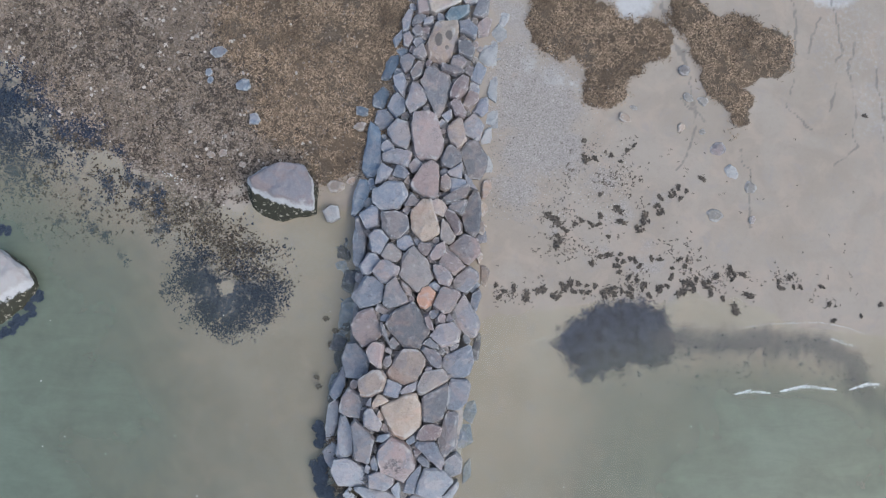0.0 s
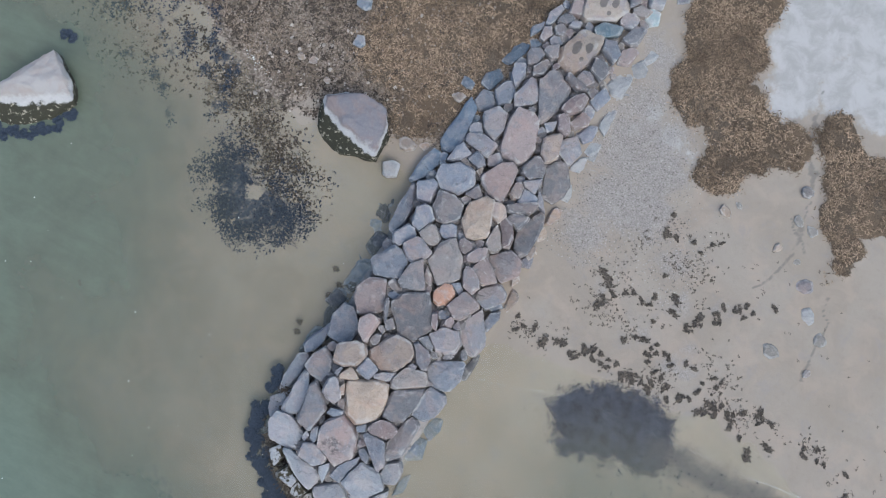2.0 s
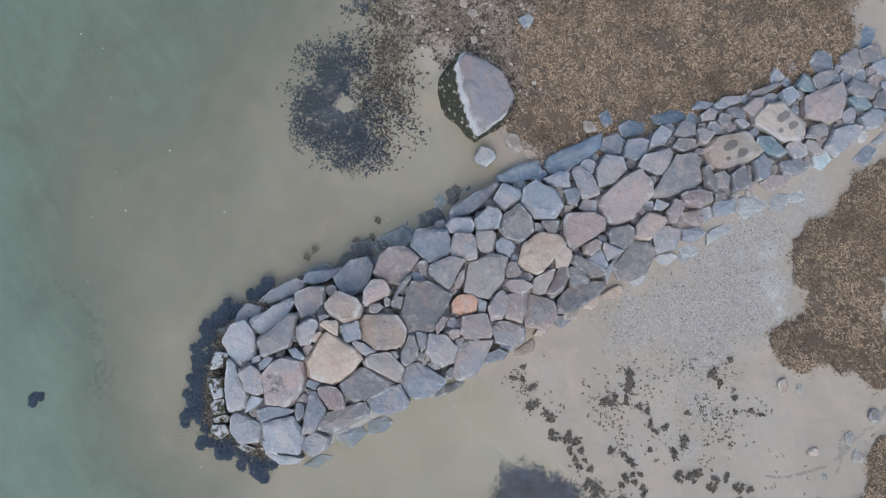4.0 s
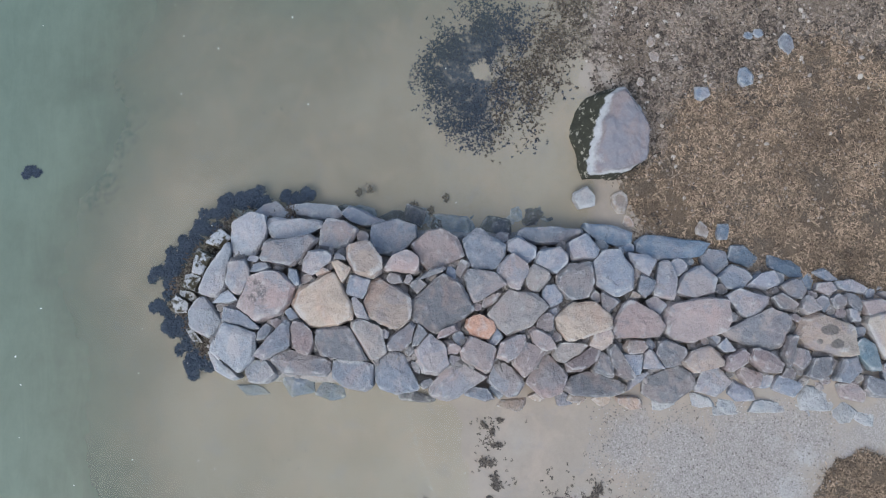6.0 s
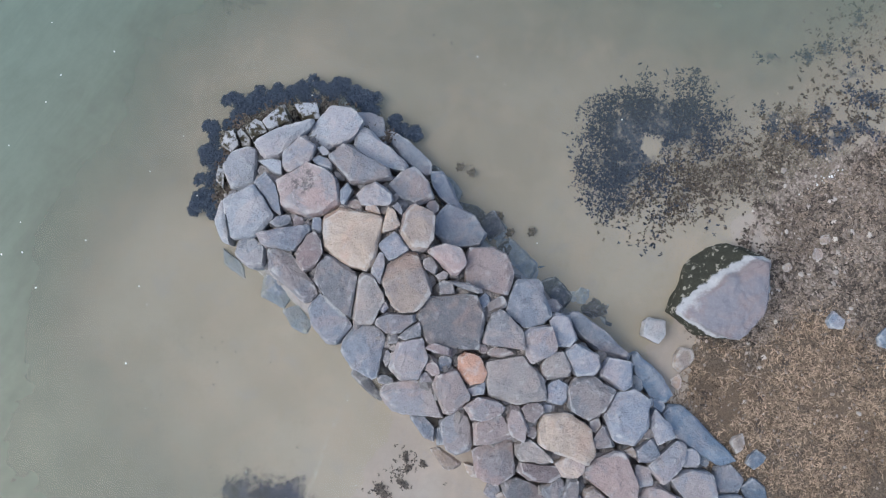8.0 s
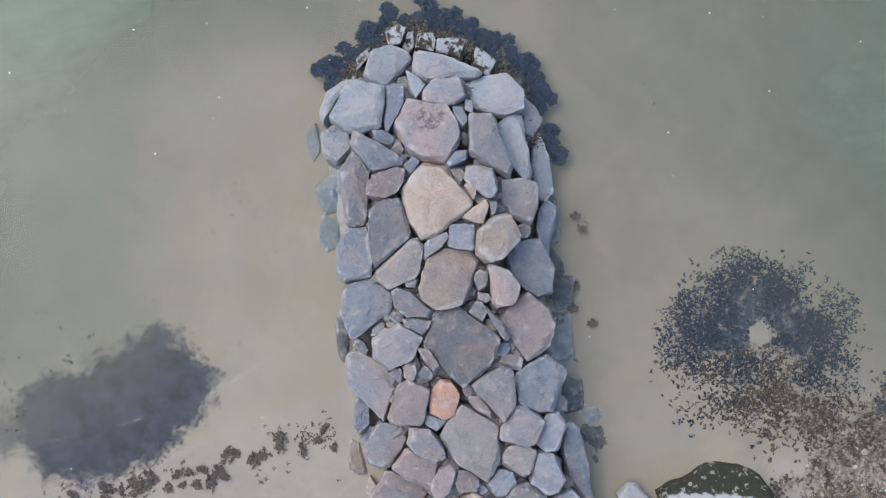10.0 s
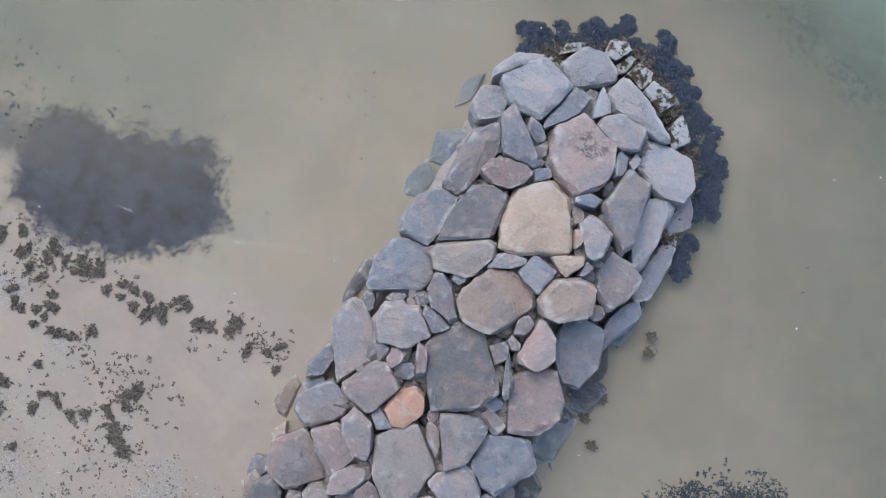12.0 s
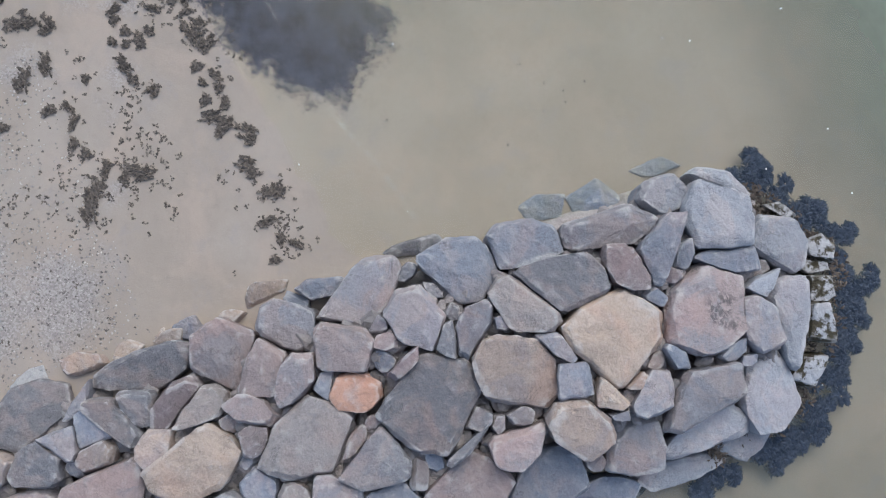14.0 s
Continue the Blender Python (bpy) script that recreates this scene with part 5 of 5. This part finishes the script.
beach_stone(6.52, 5.62, 0.30, 0.18, -40, "x", 26, "grey stone beside a drained channel", 0.5)
beach_stone(6.43, 6.30, 0.30, 0.26, 0, "c", 27, "weedy brown stone beside a drained channel", 0.2)


# ---- weed, grass, pebbles ----
def flakes(name, places, length, width, material, rng, lift=0.5, tall=0.02, ways=None):
    """Many small bent blades as one mesh: each two quads with a fold between them."""
    count = len(places)
    a = rng.uniform(0, math.tau, count) if ways is None else ways
    ln, wd = length * rng.uniform(0.5, 1.3, count), width * rng.uniform(0.6, 1.4, count)
    up, bend = lift * rng.uniform(-0.2, 1.0, count), rng.uniform(-0.6, 0.6, count)
    p = np.asarray(places, float)
    d0, d1 = np.stack([np.cos(a), np.sin(a)], -1), np.stack([np.cos(a + bend), np.sin(a + bend)], -1)
    n0 = np.stack([-d0[:, 1], d0[:, 0]], -1)
    base = p.copy()
    mid, tip = p.copy(), p.copy()
    mid[:, :2] += d0 * (ln * 0.5)[:, None]
    tip[:, :2] = mid[:, :2] + d1 * (ln * 0.5)[:, None]
    mid[:, 2] += ln * 0.5 * up + tall * rng.uniform(0, 1, count)
    tip[:, 2] = mid[:, 2] + ln * 0.5 * up * rng.uniform(-0.8, 0.6, count)
    roll = rng.uniform(-0.5, 0.5, count)
    side = np.concatenate([n0 * (wd / 2)[:, None], (wd * roll)[:, None]], -1)
    pts = np.stack([base - side * 0.7, base + side * 0.7, mid + side, mid - side, tip + side * 0.35, tip - side * 0.35], 1)
    k = (np.arange(count) * 6)[:, None]
    faces = np.concatenate([k + np.array([[0, 1, 2, 3]]), k + np.array([[3, 2, 4, 5]])], 0)
    return mesh_of(name, pts.reshape(-1, 3), faces, material)


def scatter(count, x0, x1, y0, y1, chance, rng, lift=0.0):
    """Places strewn with a density that the function chance gives."""
    x, y = rng.uniform(x0, x1, count), rng.uniform(y0, y1, count)
    keep = rng.uniform(0, 1, count) < chance(x, y)
    x, y = x[keep], y[keep]
    return np.stack([x, y, heights(x, y) + lift], -1)


rng = np.random.default_rng(8)
grass = scatter(450000, -11, 9.5, 3.3, 11, lambda x, y: cover("mat", x, y) ** 1.5 * np.clip(0.55 + 0.40 * cloud(x, y, 0.7, 51) + 0.55 * cloud(x, y, 0.16, 52, 2), 0, 1), rng)
tagged(new("dead_grass", flakes("dead_grass", grass, 0.080, 0.015, STRAW, rng, 0.45, 0.015)), "matted dead golden-brown grass lying over the shore", "dead grass", kind="stuff")
thin = scatter(380000, -11, -0.3, 3.0, 11, lambda x, y: 0.48 * cover("gravel", x, y) * (1 - cover("mat", x, y)) * (y - shore_line(x) > 0.2) * np.clip(0.55 + 0.40 * cloud(x, y, 0.7, 54) + 0.55 * cloud(x, y, 0.15, 55, 2), 0, 1), rng)
tagged(new("thin_grass", flakes("thin_grass", thin, 0.085, 0.017, GREY_STRAW, rng, 0.40, 0.012)), "thin bleached grass lying among the gravel", "dead grass", kind="stuff")
upland = scatter(90000, -30, 1.0, 10.8, 34, lambda x, y: cover("mat", x, y) * np.clip(0.7 + 0.5 * cloud(x, y, 1.5, 53), 0, 1), rng)
tagged(new("upland_grass", flakes("upland_grass", upland, 0.16, 0.04, STRAW, rng, 0.6, 0.03)), "dead brown grass farther up the shore", "dead grass", kind="stuff")

bits = scatter(52000, -11, -1.5, 2.0, 9.5, lambda x, y: cover("gravel", x, y) * (1 - 0.8 * cover("mat", x, y)) * 0.5, rng, 0.005)
tagged(new("gravel", heap("gravel", bits, rng.uniform(0.008, 0.03, len(bits)) * rng.uniform(0.7, 1.4, len(bits)), PEBBLES, rng, 0.5, 5)), "small brown and grey pebbles of the upper shore", "gravel", kind="stuff")
shells = scatter(24000, 1.6, 5.0, 2.6, 7.0, lambda x, y: cover("grit", x, y) * 0.6 + 0.03, rng, 0.002)
tagged(new("shell_grit", heap("shell_grit", shells, rng.uniform(0.005, 0.016, len(shells)), SHELLS, rng, 0.5, 5)), "pale shell grit and small pebbles on sand", "shell grit", kind="stuff")
whites = scatter(420, -11, -1.6, 2.9, 9.5, lambda x, y: cover("gravel", x, y) * (1 - 0.7 * cover("mat", x, y)), rng, 0.008)
tagged(new("pale_pebbles", heap("pale_pebbles", whites, rng.uniform(0.018, 0.055, len(whites)), SHELLS_PALE, rng, 0.5, 7)), "pale pebbles strewn over the gravelly shore", "pebbles", kind="stuff")
darks = scatter(260, -11, -1.6, 2.9, 9.5, lambda x, y: cover("gravel", x, y) * (1 - 0.6 * cover("mat", x, y)), rng, 0.01)
darks = np.repeat(darks, 22, 0) + rng.normal(0, 0.035, (len(darks) * 22, 3)) * np.array([1, 1, 0.15])
tagged(new("dark_tufts", flakes("dark_tufts", darks, 0.05, 0.02, BROWN_WEED, rng, 0.4)), "dark dead tufts among the gravel", "dead tufts", kind="stuff")
litter = scatter(9000, -11, -1.5, 2.2, 9.5, lambda x, y: cover("gravel", x, y) * (1 - cover("mat", x, y)) * np.clip(0.5 + cloud(x, y, 0.5, 77), 0, 1), rng, 0.01)
tufts = np.repeat(litter, 4, 0) + rng.normal(0, 0.02, (len(litter) * 4, 3)) * np.array([1, 1, 0.1])
tagged(new("weed_litter", flakes("weed_litter", tufts, 0.06, 0.03, BROWN_WEED, rng, 0.3)), "brown weed scraps strewn among pebbles", "weed litter", kind="stuff")


def clump_mesh(seed, size, material, dense=1.0):
    """A ragged heap of weed: flakes over an uneven patch."""
    rng = np.random.default_rng(seed)
    count = int(1500 * size * dense) + 10
    lobes, at, way = [], np.zeros(2), rng.uniform(0, math.tau)
    for _ in range(rng.integers(6, 12)):
        lobes.append((*at, size * rng.uniform(0.20, 0.36)))
        way += rng.uniform(-1.3, 1.3)
        at = at + size * rng.uniform(0.12, 0.26) * np.array([math.cos(way), math.sin(way)])
    u = rng.uniform(-3, 3, (count * 24, 2)) * size
    wob = 0.45 * size * cloud(u[:, 0], u[:, 1], size * 0.4, seed % 13 + 1, 3)
    u = u[np.max([r + wob - np.hypot(u[:, 0] - cx, u[:, 1] - cy) for cx, cy, r in lobes], 0) > 0][:count]
    z = 0.012 + 0.012 * rng.uniform(0, 1, len(u))
    return flakes("seaweed_clump", np.concatenate([u, z[:, None]], -1), 0.042, 0.026, material, rng, 0.3, 0.010)


CLUMPS = [clump_mesh(k + 1, size, WRACK) for k, size in enumerate((0.06, 0.08, 0.10, 0.13, 0.16, 0.20))]


def wrack_line(way, spread, count, small, large, seed, label):
    """Clumps of dried seaweed along a line of the beach."""
    rng = random.Random(seed)
    legs = [math.dist(a, b) for a, b in zip(way, way[1:])]
    for _ in range(count):
        at = rng.uniform(0, sum(legs))
        for (ax, ay), (bx, by), leg in zip(way, way[1:], legs):
            if at <= leg:
                break
            at -= leg
        x, y = ax + (bx - ax) * at / leg + rng.gauss(0, spread), ay + (by - ay) * at / leg + rng.gauss(0, spread)
        ob = new("seaweed_clump", CLUMPS[min(5, int(rng.triangular(small, large, small)))])
        ob.matrix_world = pose(x, y, float(heights(np.array([x]), np.array([y]))[0]) - 0.008, 0, 0, rng.uniform(0, 360)) @ Matrix.Diagonal((rng.uniform(0.7, 1.25), rng.uniform(0.5, 0.95), 1.0, 1.0))
        tagged(ob, label, "seaweed", "seaweed along the tide line")


DRY = "ragged clump of dark dried seaweed on pale sand"
def strand(*clumps):
    """Single clumps of dried seaweed: where they lie, and how large."""
    for x, y, which in clumps:
        ob = new("seaweed_clump", CLUMPS[which])
        ob.matrix_world = pose(x, y, float(heights(np.array([x]), np.array([y]))[0]) - 0.008, 0, 0, STRAND.uniform(0, 360)) @ Matrix.Diagonal((STRAND.uniform(0.8, 1.2), STRAND.uniform(0.6, 0.95), 1.0, 1.0))
        tagged(ob, DRY, "seaweed", "seaweed along the tide line")


STRAND = random.Random(3)
strand((1.80, 1.04, 1), (1.89, 0.80, 2), (1.96, 0.91, 1), (2.22, 0.95, 2), (2.53, 0.88, 3), (2.77, 0.92, 3), (3.18, 2.66, 3), (3.19, 0.84, 4), (3.30, 2.21, 2), (3.33, 2.51, 3), (3.35, 2.12, 3), (3.36, 1.09, 2), (3.40, 2.42, 2), (3.46, 1.00, 3), (3.51, 2.37, 1), (3.67, 0.89, 2), (3.72, 2.54, 1), (3.74, 1.09, 1), (3.84, 0.92, 1), (3.84, 2.60, 1), (3.97, 4.06, 1), (3.98, 1.06, 1))
strand((4.06, 2.55, 2), (4.10, 1.62, 1), (4.18, 1.02, 1), (4.24, 2.50, 2), (4.32, 2.75, 2), (4.33, 0.89, 2), (4.34, 3.23, 1), (4.49, 2.21, 1), (4.57, 1.78, 3), (4.59, 4.20, 1), (4.62, 1.52, 1), (4.63, 0.85, 3), (4.74, 1.53, 1), (4.82, 2.81, 3), (4.86, 1.60, 1), (4.90, 2.54, 3), (4.99, 0.79, 4), (5.00, 1.26, 2), (5.01, 4.34, 1), (5.04, 0.96, 2), (5.15, 1.16, 1), (5.24, 2.45, 4))
strand((5.26, 1.53, 2), (5.41, 2.73, 5), (5.47, 0.78, 2), (5.66, 2.96, 2), (5.71, 0.91, 2), (5.73, 2.81, 4), (5.75, 0.98, 4), (5.80, 3.14, 2), (5.88, 1.05, 2), (6.02, 1.28, 2), (6.03, 3.24, 4), (6.15, 0.84, 3), (6.22, 3.39, 2), (6.28, 3.17, 1), (6.29, 1.12, 3), (6.43, 3.31, 1), (6.49, 0.94, 4), (6.59, 1.17, 2), (6.78, 3.65, 2), (6.84, 1.09, 4), (6.94, 0.90, 2), (7.11, 1.24, 2))
strand((7.23, 0.71, 2), (7.39, 1.31, 3), (7.50, 0.57, 3), (7.70, 1.32, 2), (7.78, 0.85, 3), (8.61, 1.12, 1), (8.68, 0.97, 2), (9.82, 0.58, 1), (10.88, 5.19, 1), (11.06, 0.56, 1))
# the smallest scraps between them
wrack_line([(3.45, 0.92), (4.53, 0.95), (5.89, 1.05), (7.0, 1.22), (7.7, 1.35)], 0.14, 12, 0, 1.5, 2, DRY)
wrack_line([(7.9, 1.15), (8.9, 1.15), (10.0, 0.6), (11.2, 0.3)], 0.2, 6, 0, 1.2, 4, DRY)
wrack_line([(4.1, 1.67), (5.2, 1.6), (6.2, 1.45)], 0.18, 14, 0, 1.6, 9, DRY)
wrack_line([(3.77, 4.12), (4.6, 4.25), (5.4, 4.4)], 0.12, 8, 0, 1.2, 8, DRY)
seabed_scraps = [(-2.36, -1.28, 0), (-2.44, -1.12, 1), (-2.12, -0.36, 2), (-1.98, 0.02, 0), (-2.2, 0.3, 0)]
for x, y, which in seabed_scraps:
    ob = new("seaweed_clump", CLUMPS[which])
    ob.matrix_world = pose(x, y, -0.06, 0, 0, 40 * which)
    tagged(ob, "thin brown scrap of seaweed in clear shallow water", "seaweed")
crumbs = scatter(25000, 1.7, 10.5, 0.5, 5.0, lambda x, y: np.clip(0.004 + 0.34 * np.maximum(
    discs(x, y, [(4.3, 1.7, 0.9), (5.4, 1.7, 0.8), (4.8, 2.6, 0.8), (5.6, 3.3, 0.7), (4.4, 3.8, 0.9), (6.4, 1.4, 0.5), (3.3, 2.3, 0.5)], 0.8), strip(x, y, [(1.8, 0.9), (7.6, 1.2), (8.9, 1.15), (10.0, 0.7), (11, 0.4)], 0.4))
    * np.clip(0.2 + 1.4 * cloud(x, y, 0.6, 61), 0, 1), 0, 1), rng, 0.002)
crumbs = np.repeat(crumbs, 5, 0) + rng.normal(0, 0.013, (len(crumbs) * 5, 3)) * np.array([1, 1, 0.05])
tagged(new("wrack_crumbs", flakes("wrack_crumbs", crumbs, 0.026, 0.018, WRACK, rng, 0.2, 0.006)), "dark crumbs of dried seaweed strewn over sand", "seaweed crumbs", kind="stuff")


def seabed_weed(name, spec, count, soft, size, material, label, seed, lift=0.0, bare=((0, 0, 0.0),)):
    rng = np.random.default_rng(seed)
    xs, ys, rs = zip(*spec)
    p = scatter(count, min(xs) - 1, max(xs) + 1, min(ys) - 1, max(ys) + 1,
                lambda x, y: discs(x + 0.25 * cloud(x, y, 0.6, seed), y + 0.25 * cloud(x, y, 0.6, seed + 1), spec, soft) ** 1.4 * (1 - discs(x, y, bare, 0.1)) * np.clip(0.62 + 0.75 * cloud(x, y, 0.3, seed + 2), 0, 1), rng, lift)
    p = np.repeat(p, 3, 0) + rng.normal(0, size * 0.35, (len(p) * 3, 3)) * np.array([1, 1, 0.2])
    return tagged(new(name, flakes(name, p, size, size * 0.5, material, rng, 0.5)), label, "seaweed", kind="stuff")


def tufts_of(places, size, rng, each=4):
    """Flakes gathered into small tufts round each place."""
    return np.repeat(places, each, 0) + rng.normal(0, size, (len(places) * each, 3)) * np.array([1, 1, 0.2])


rng = np.random.default_rng(41)
bed = scatter(42000, -6.4, -2.7, -0.4, 3.0, lambda x, y: 0.75 * ring_cover(x, y)[0] * np.clip(0.66 + 0.8 * cloud(x, y, 0.35, 43), 0, 1), rng)
tagged(new("submerged_weed", flakes("submerged_weed", tufts_of(bed, 0.010, rng), 0.030, 0.015, SEA_WEED, rng, 0.5)), "dark tufts of seaweed in a round bed on the shallow seabed", "seaweed", kind="stuff")
fine = scatter(22000, -6.4, -2.7, -0.4, 3.0, lambda x, y: 0.8 * ring_cover(x, y)[1] * np.clip(0.62 + 0.7 * cloud(x, y, 0.3, 44), 0, 1), rng)
tagged(new("ring_weed", flakes("ring_weed", tufts_of(fine, 0.010, rng), 0.032, 0.015, BROWN_WEED, rng, 0.5)), "fine brown weed on the landward side of a weed bed", "seaweed", kind="stuff")
stray = scatter(16000, -6.6, -2.5, -0.7, 3.0, lambda x, y: 0.16 * np.clip((1.34 - np.hypot((x + 4.53) / 1.36, (y - 1.18) / 1.22)) / 0.5, 0, 1) * np.clip(0.3 + 1.2 * cloud(x, y, 0.5, 45), 0, 1) * (1 - discs(x, y, RING_HOLE, 0.10)), rng)
tagged(new("stray_weed", flakes("stray_weed", tufts_of(stray, 0.009, rng), 0.034, 0.018, SEA_WEED, rng, 0.5)), "stray flecks of dark weed round a weed bed", "seaweed", kind="stuff")
seabed_weed("upper_weed", UPPER_WEED, 26000, 1.0, 0.045, SEA_WEED, "dark weed and tufts in the shallows below the shore", 66)
seabed_weed("brown_weed", [(-4.9, 2.4, 0.5), (-5.6, 2.7, 0.5), (-6.2, 3.0, 0.5), (-8.6, 2.6, 0.5), (-6.9, 4.0, 0.6)], 2800, 0.9, 0.040, BROWN_WEED, "brown tufts of weed on the shallow seabed", 52)
seabed_weed("shallow_weed", SHALLOW_WEED, 18000, 0.16, 0.045, SEA_WEED, "dark weed patches in clear shallow water", 44)
seabed_weed("weed_flecks", [(2.4, -1.6, 0.9), (3.4, -2.6, 1.2), (4.8, -2.4, 1.2), (6.4, -2.6, 1.2), (-2.6, -0.8, 0.8), (-3.4, -2.2, 1.0), (-2.9, 1.6, 0.5)], 420, 1.4, 0.022, SEA_WEED, "scattered dark flecks of weed in shallow water", 63)
seabed_weed("drift_weed", [(7.2, -0.6, 0.5), (8.2, -0.7, 0.6), (9.3, -0.8, 0.6), (10.2, -1.6, 0.6), (6.3, -0.7, 0.5), (5.2, -1.1, 0.3), (7.86, -3.6, 0.22)], 2400, 0.9, 0.04, SEA_WEED, "thin drift of weed scraps in shallow water", 47)


# the fringe of bladder wrack round the jetty's seaward end
def fringe_clump(seed, size):
    """A bush of wrack seen from above: several lobes, each of narrow fronds that spread from its middle."""
    rng = np.random.default_rng(seed)
    points, ways = [], []
    for _ in range(rng.integers(6, 10)):
        d, a = size * math.sqrt(rng.uniform(0, 0.55)), rng.uniform(0, math.tau)
        cx, cy, r = d * math.cos(a), d * math.sin(a), size * rng.uniform(0.28, 0.5)
        count = int(5200 * r)
        way, out = rng.uniform(0, math.tau, count), r * np.sqrt(rng.uniform(0, 1, count))
        out = out * (0.80 + 0.20 * np.sin(way * rng.integers(5, 9) + a))
        points.append(np.stack([cx + out * np.cos(way), cy + out * np.sin(way), 0.012 - 0.03 * (out / r) ** 2 + rng.uniform(-0.012, 0.012, count)], -1))
        ways.append(way + rng.normal(0, 0.5, count))
    return flakes("bladder_wrack", np.concatenate(points), 0.050, 0.016, FRINGE_WEED, rng, 0.10, 0.008, np.concatenate(ways))


FRINGE = [fringe_clump(90 + k, size) for k, size in enumerate((0.12, 0.16, 0.20, 0.24, 0.28))]
rng = random.Random(6)


def wrack(x, y, which, label="dark bushy bladder wrack floating round the jetty end"):
    ob = new("bladder_wrack", FRINGE[which])
    ob.matrix_world = pose(x, y, -0.01, 0, 0, rng.uniform(0, 360)) @ Matrix.Diagonal((rng.uniform(0.9, 1.1), rng.uniform(0.75, 1.0), 1.0, 1.0))
    tagged(ob, label, "seaweed", "bladder wrack round the jetty end")


ROUND = [(0.67, -4.15), (0.50, -4.32), (0.19, -4.53), (-0.13, -4.64), (-0.44, -4.90), (-0.95, -4.84), (-1.31, -4.57), (-1.63, -4.34), (-1.97, -4.02), (-2.23, -3.68), (-2.32, -3.14), (-2.33, -2.52), (-2.38, -2.22)]
for (x, y), which in zip(ROUND, (4, 2, 4, 3, 1, 4, 3, 2, 4, 3, 3, 2, 0)):
    wrack(x, y, which)
for x, y, which in ((-0.75, -4.72, 1), (-1.80, -4.15, 1), (-2.12, -3.85, 1), (-2.30, -3.40, 1), (-1.10, -4.62, 1), (-1.50, -4.40, 1)):
    wrack(x, y, which)
ON_BOULDER = "dark wrack hanging off a pale boulder into the water"
for x, y, which in ((-8.98, 0.80, 1), (-9.13, 0.50, 2), (-9.35, 0.28, 1), (-9.52, 0.10, 2), (-9.78, -0.02, 2), (-10.02, -0.18, 2), (-10.30, -0.12, 1), (-10.5, 0.02, 1)):
    wrack(x, y, which, ON_BOULDER)
wrack(-9.85, 2.36, 2, "dark bushy wrack on the shallow seabed")
wrack(-2.96, -7.15, 1, "dark bushy wrack on the shallow seabed")

end_weed = []
rng = np.random.default_rng(31)
for (ax, ay), (bx, by) in zip(ROUND, ROUND[1:]):
    for k in rng.uniform(0, 1, 70):
        x, y = ax + (bx - ax) * k, ay + (by - ay) * k
        back = rng.uniform(0.22, 0.55)
        d = math.hypot(-0.6 - x, -3.2 - y)
        x, y = x + (-0.6 - x) / d * back, y + (-3.2 - y) / d * back
        end_weed.append((x, y, max(0.02, crown(x, y) * 0.55 + 0.02) if cloud(np.array([x]), np.array([y]), 0.3, 9)[0] > -0.15 else 0.01))
tagged(new("end_weed", flakes("end_weed", np.repeat(end_weed, 2, 0) + rng.normal(0, 0.03, (2 * len(end_weed), 3)) * np.array([1, 1, 0.2]), 0.055, 0.022, BROWN_WEED, rng, 0.3, 0.02)), "brown weed draped over the outermost stones", "seaweed", kind="stuff")

# a thin line of foam where the last wave runs out
foam = []
rng = np.random.default_rng(77)
for way, count, wide in (([(7.44, -1.53), (7.78, -1.45), (8.28, -1.51)], 120, 0.022), ([(8.52, -1.47), (9.14, -1.35), (9.88, -1.44)], 230, 0.024), ([(10.20, -1.44), (10.64, -1.31), (11.25, -1.36)], 200, 0.024),
                         ([(4.31, 0.01), (4.78, 0.03)], 22, 0.010), ([(5.19, 0.03), (5.86, 0.00), (6.82, 0.07)], 70, 0.010),
                         ([(7.63, 0.04), (8.32, 0.12), (9.55, 0.16), (10.23, 0.03), (10.63, -0.13)], 260, 0.010), ([(9.81, -0.23), (10.34, -0.40)], 40, 0.03), ([(-5.3, 3.42), (-5.72, 3.56), (-6.24, 3.80)], 30, 0.05), ([(-10.0, 6.45), (-9.7, 6.28), (-9.45, 6.06)], 30, 0.03)):
    legs = [math.dist(a, b) for a, b in zip(way, way[1:])]
    for at in rng.uniform(0, sum(legs), count):
        taper = math.sin(math.pi * at / sum(legs)) ** 0.7
        for (ax, ay), (bx, by), leg in zip(way, way[1:], legs):
            if at <= leg:
                break
            at -= leg
        x, y = ax + (bx - ax) * at / leg, ay + (by - ay) * at / leg
        foam.append((x, y + rng.normal(0, wide * taper), max(0.0, float(land(np.array([x]), np.array([y]))[0])) + 0.008, 0.016 if wide > 0.02 else 0.007))
keep = np.array(foam)
keep = keep[cloud(keep[:, 0], keep[:, 1], 0.3, 71) > -0.7]
tagged(new("foam", heap("foam", keep[:, :3], keep[:, 3] * rng.uniform(0.5, 1.2, len(keep)), FOAM, rng, 0.35, 5)), "thin broken line of white foam on the water", "foam", kind="stuff")
specks = rng.uniform((-9, -9, 0.004), (7, 0.5, 0.006), (70, 3))
tagged(new("floating_specks", heap("floating_specks", specks, rng.uniform(0.008, 0.018, 70), FOAM, rng, 0.3, 5)), "small white specks floating on the sea", "floating specks", kind="stuff")
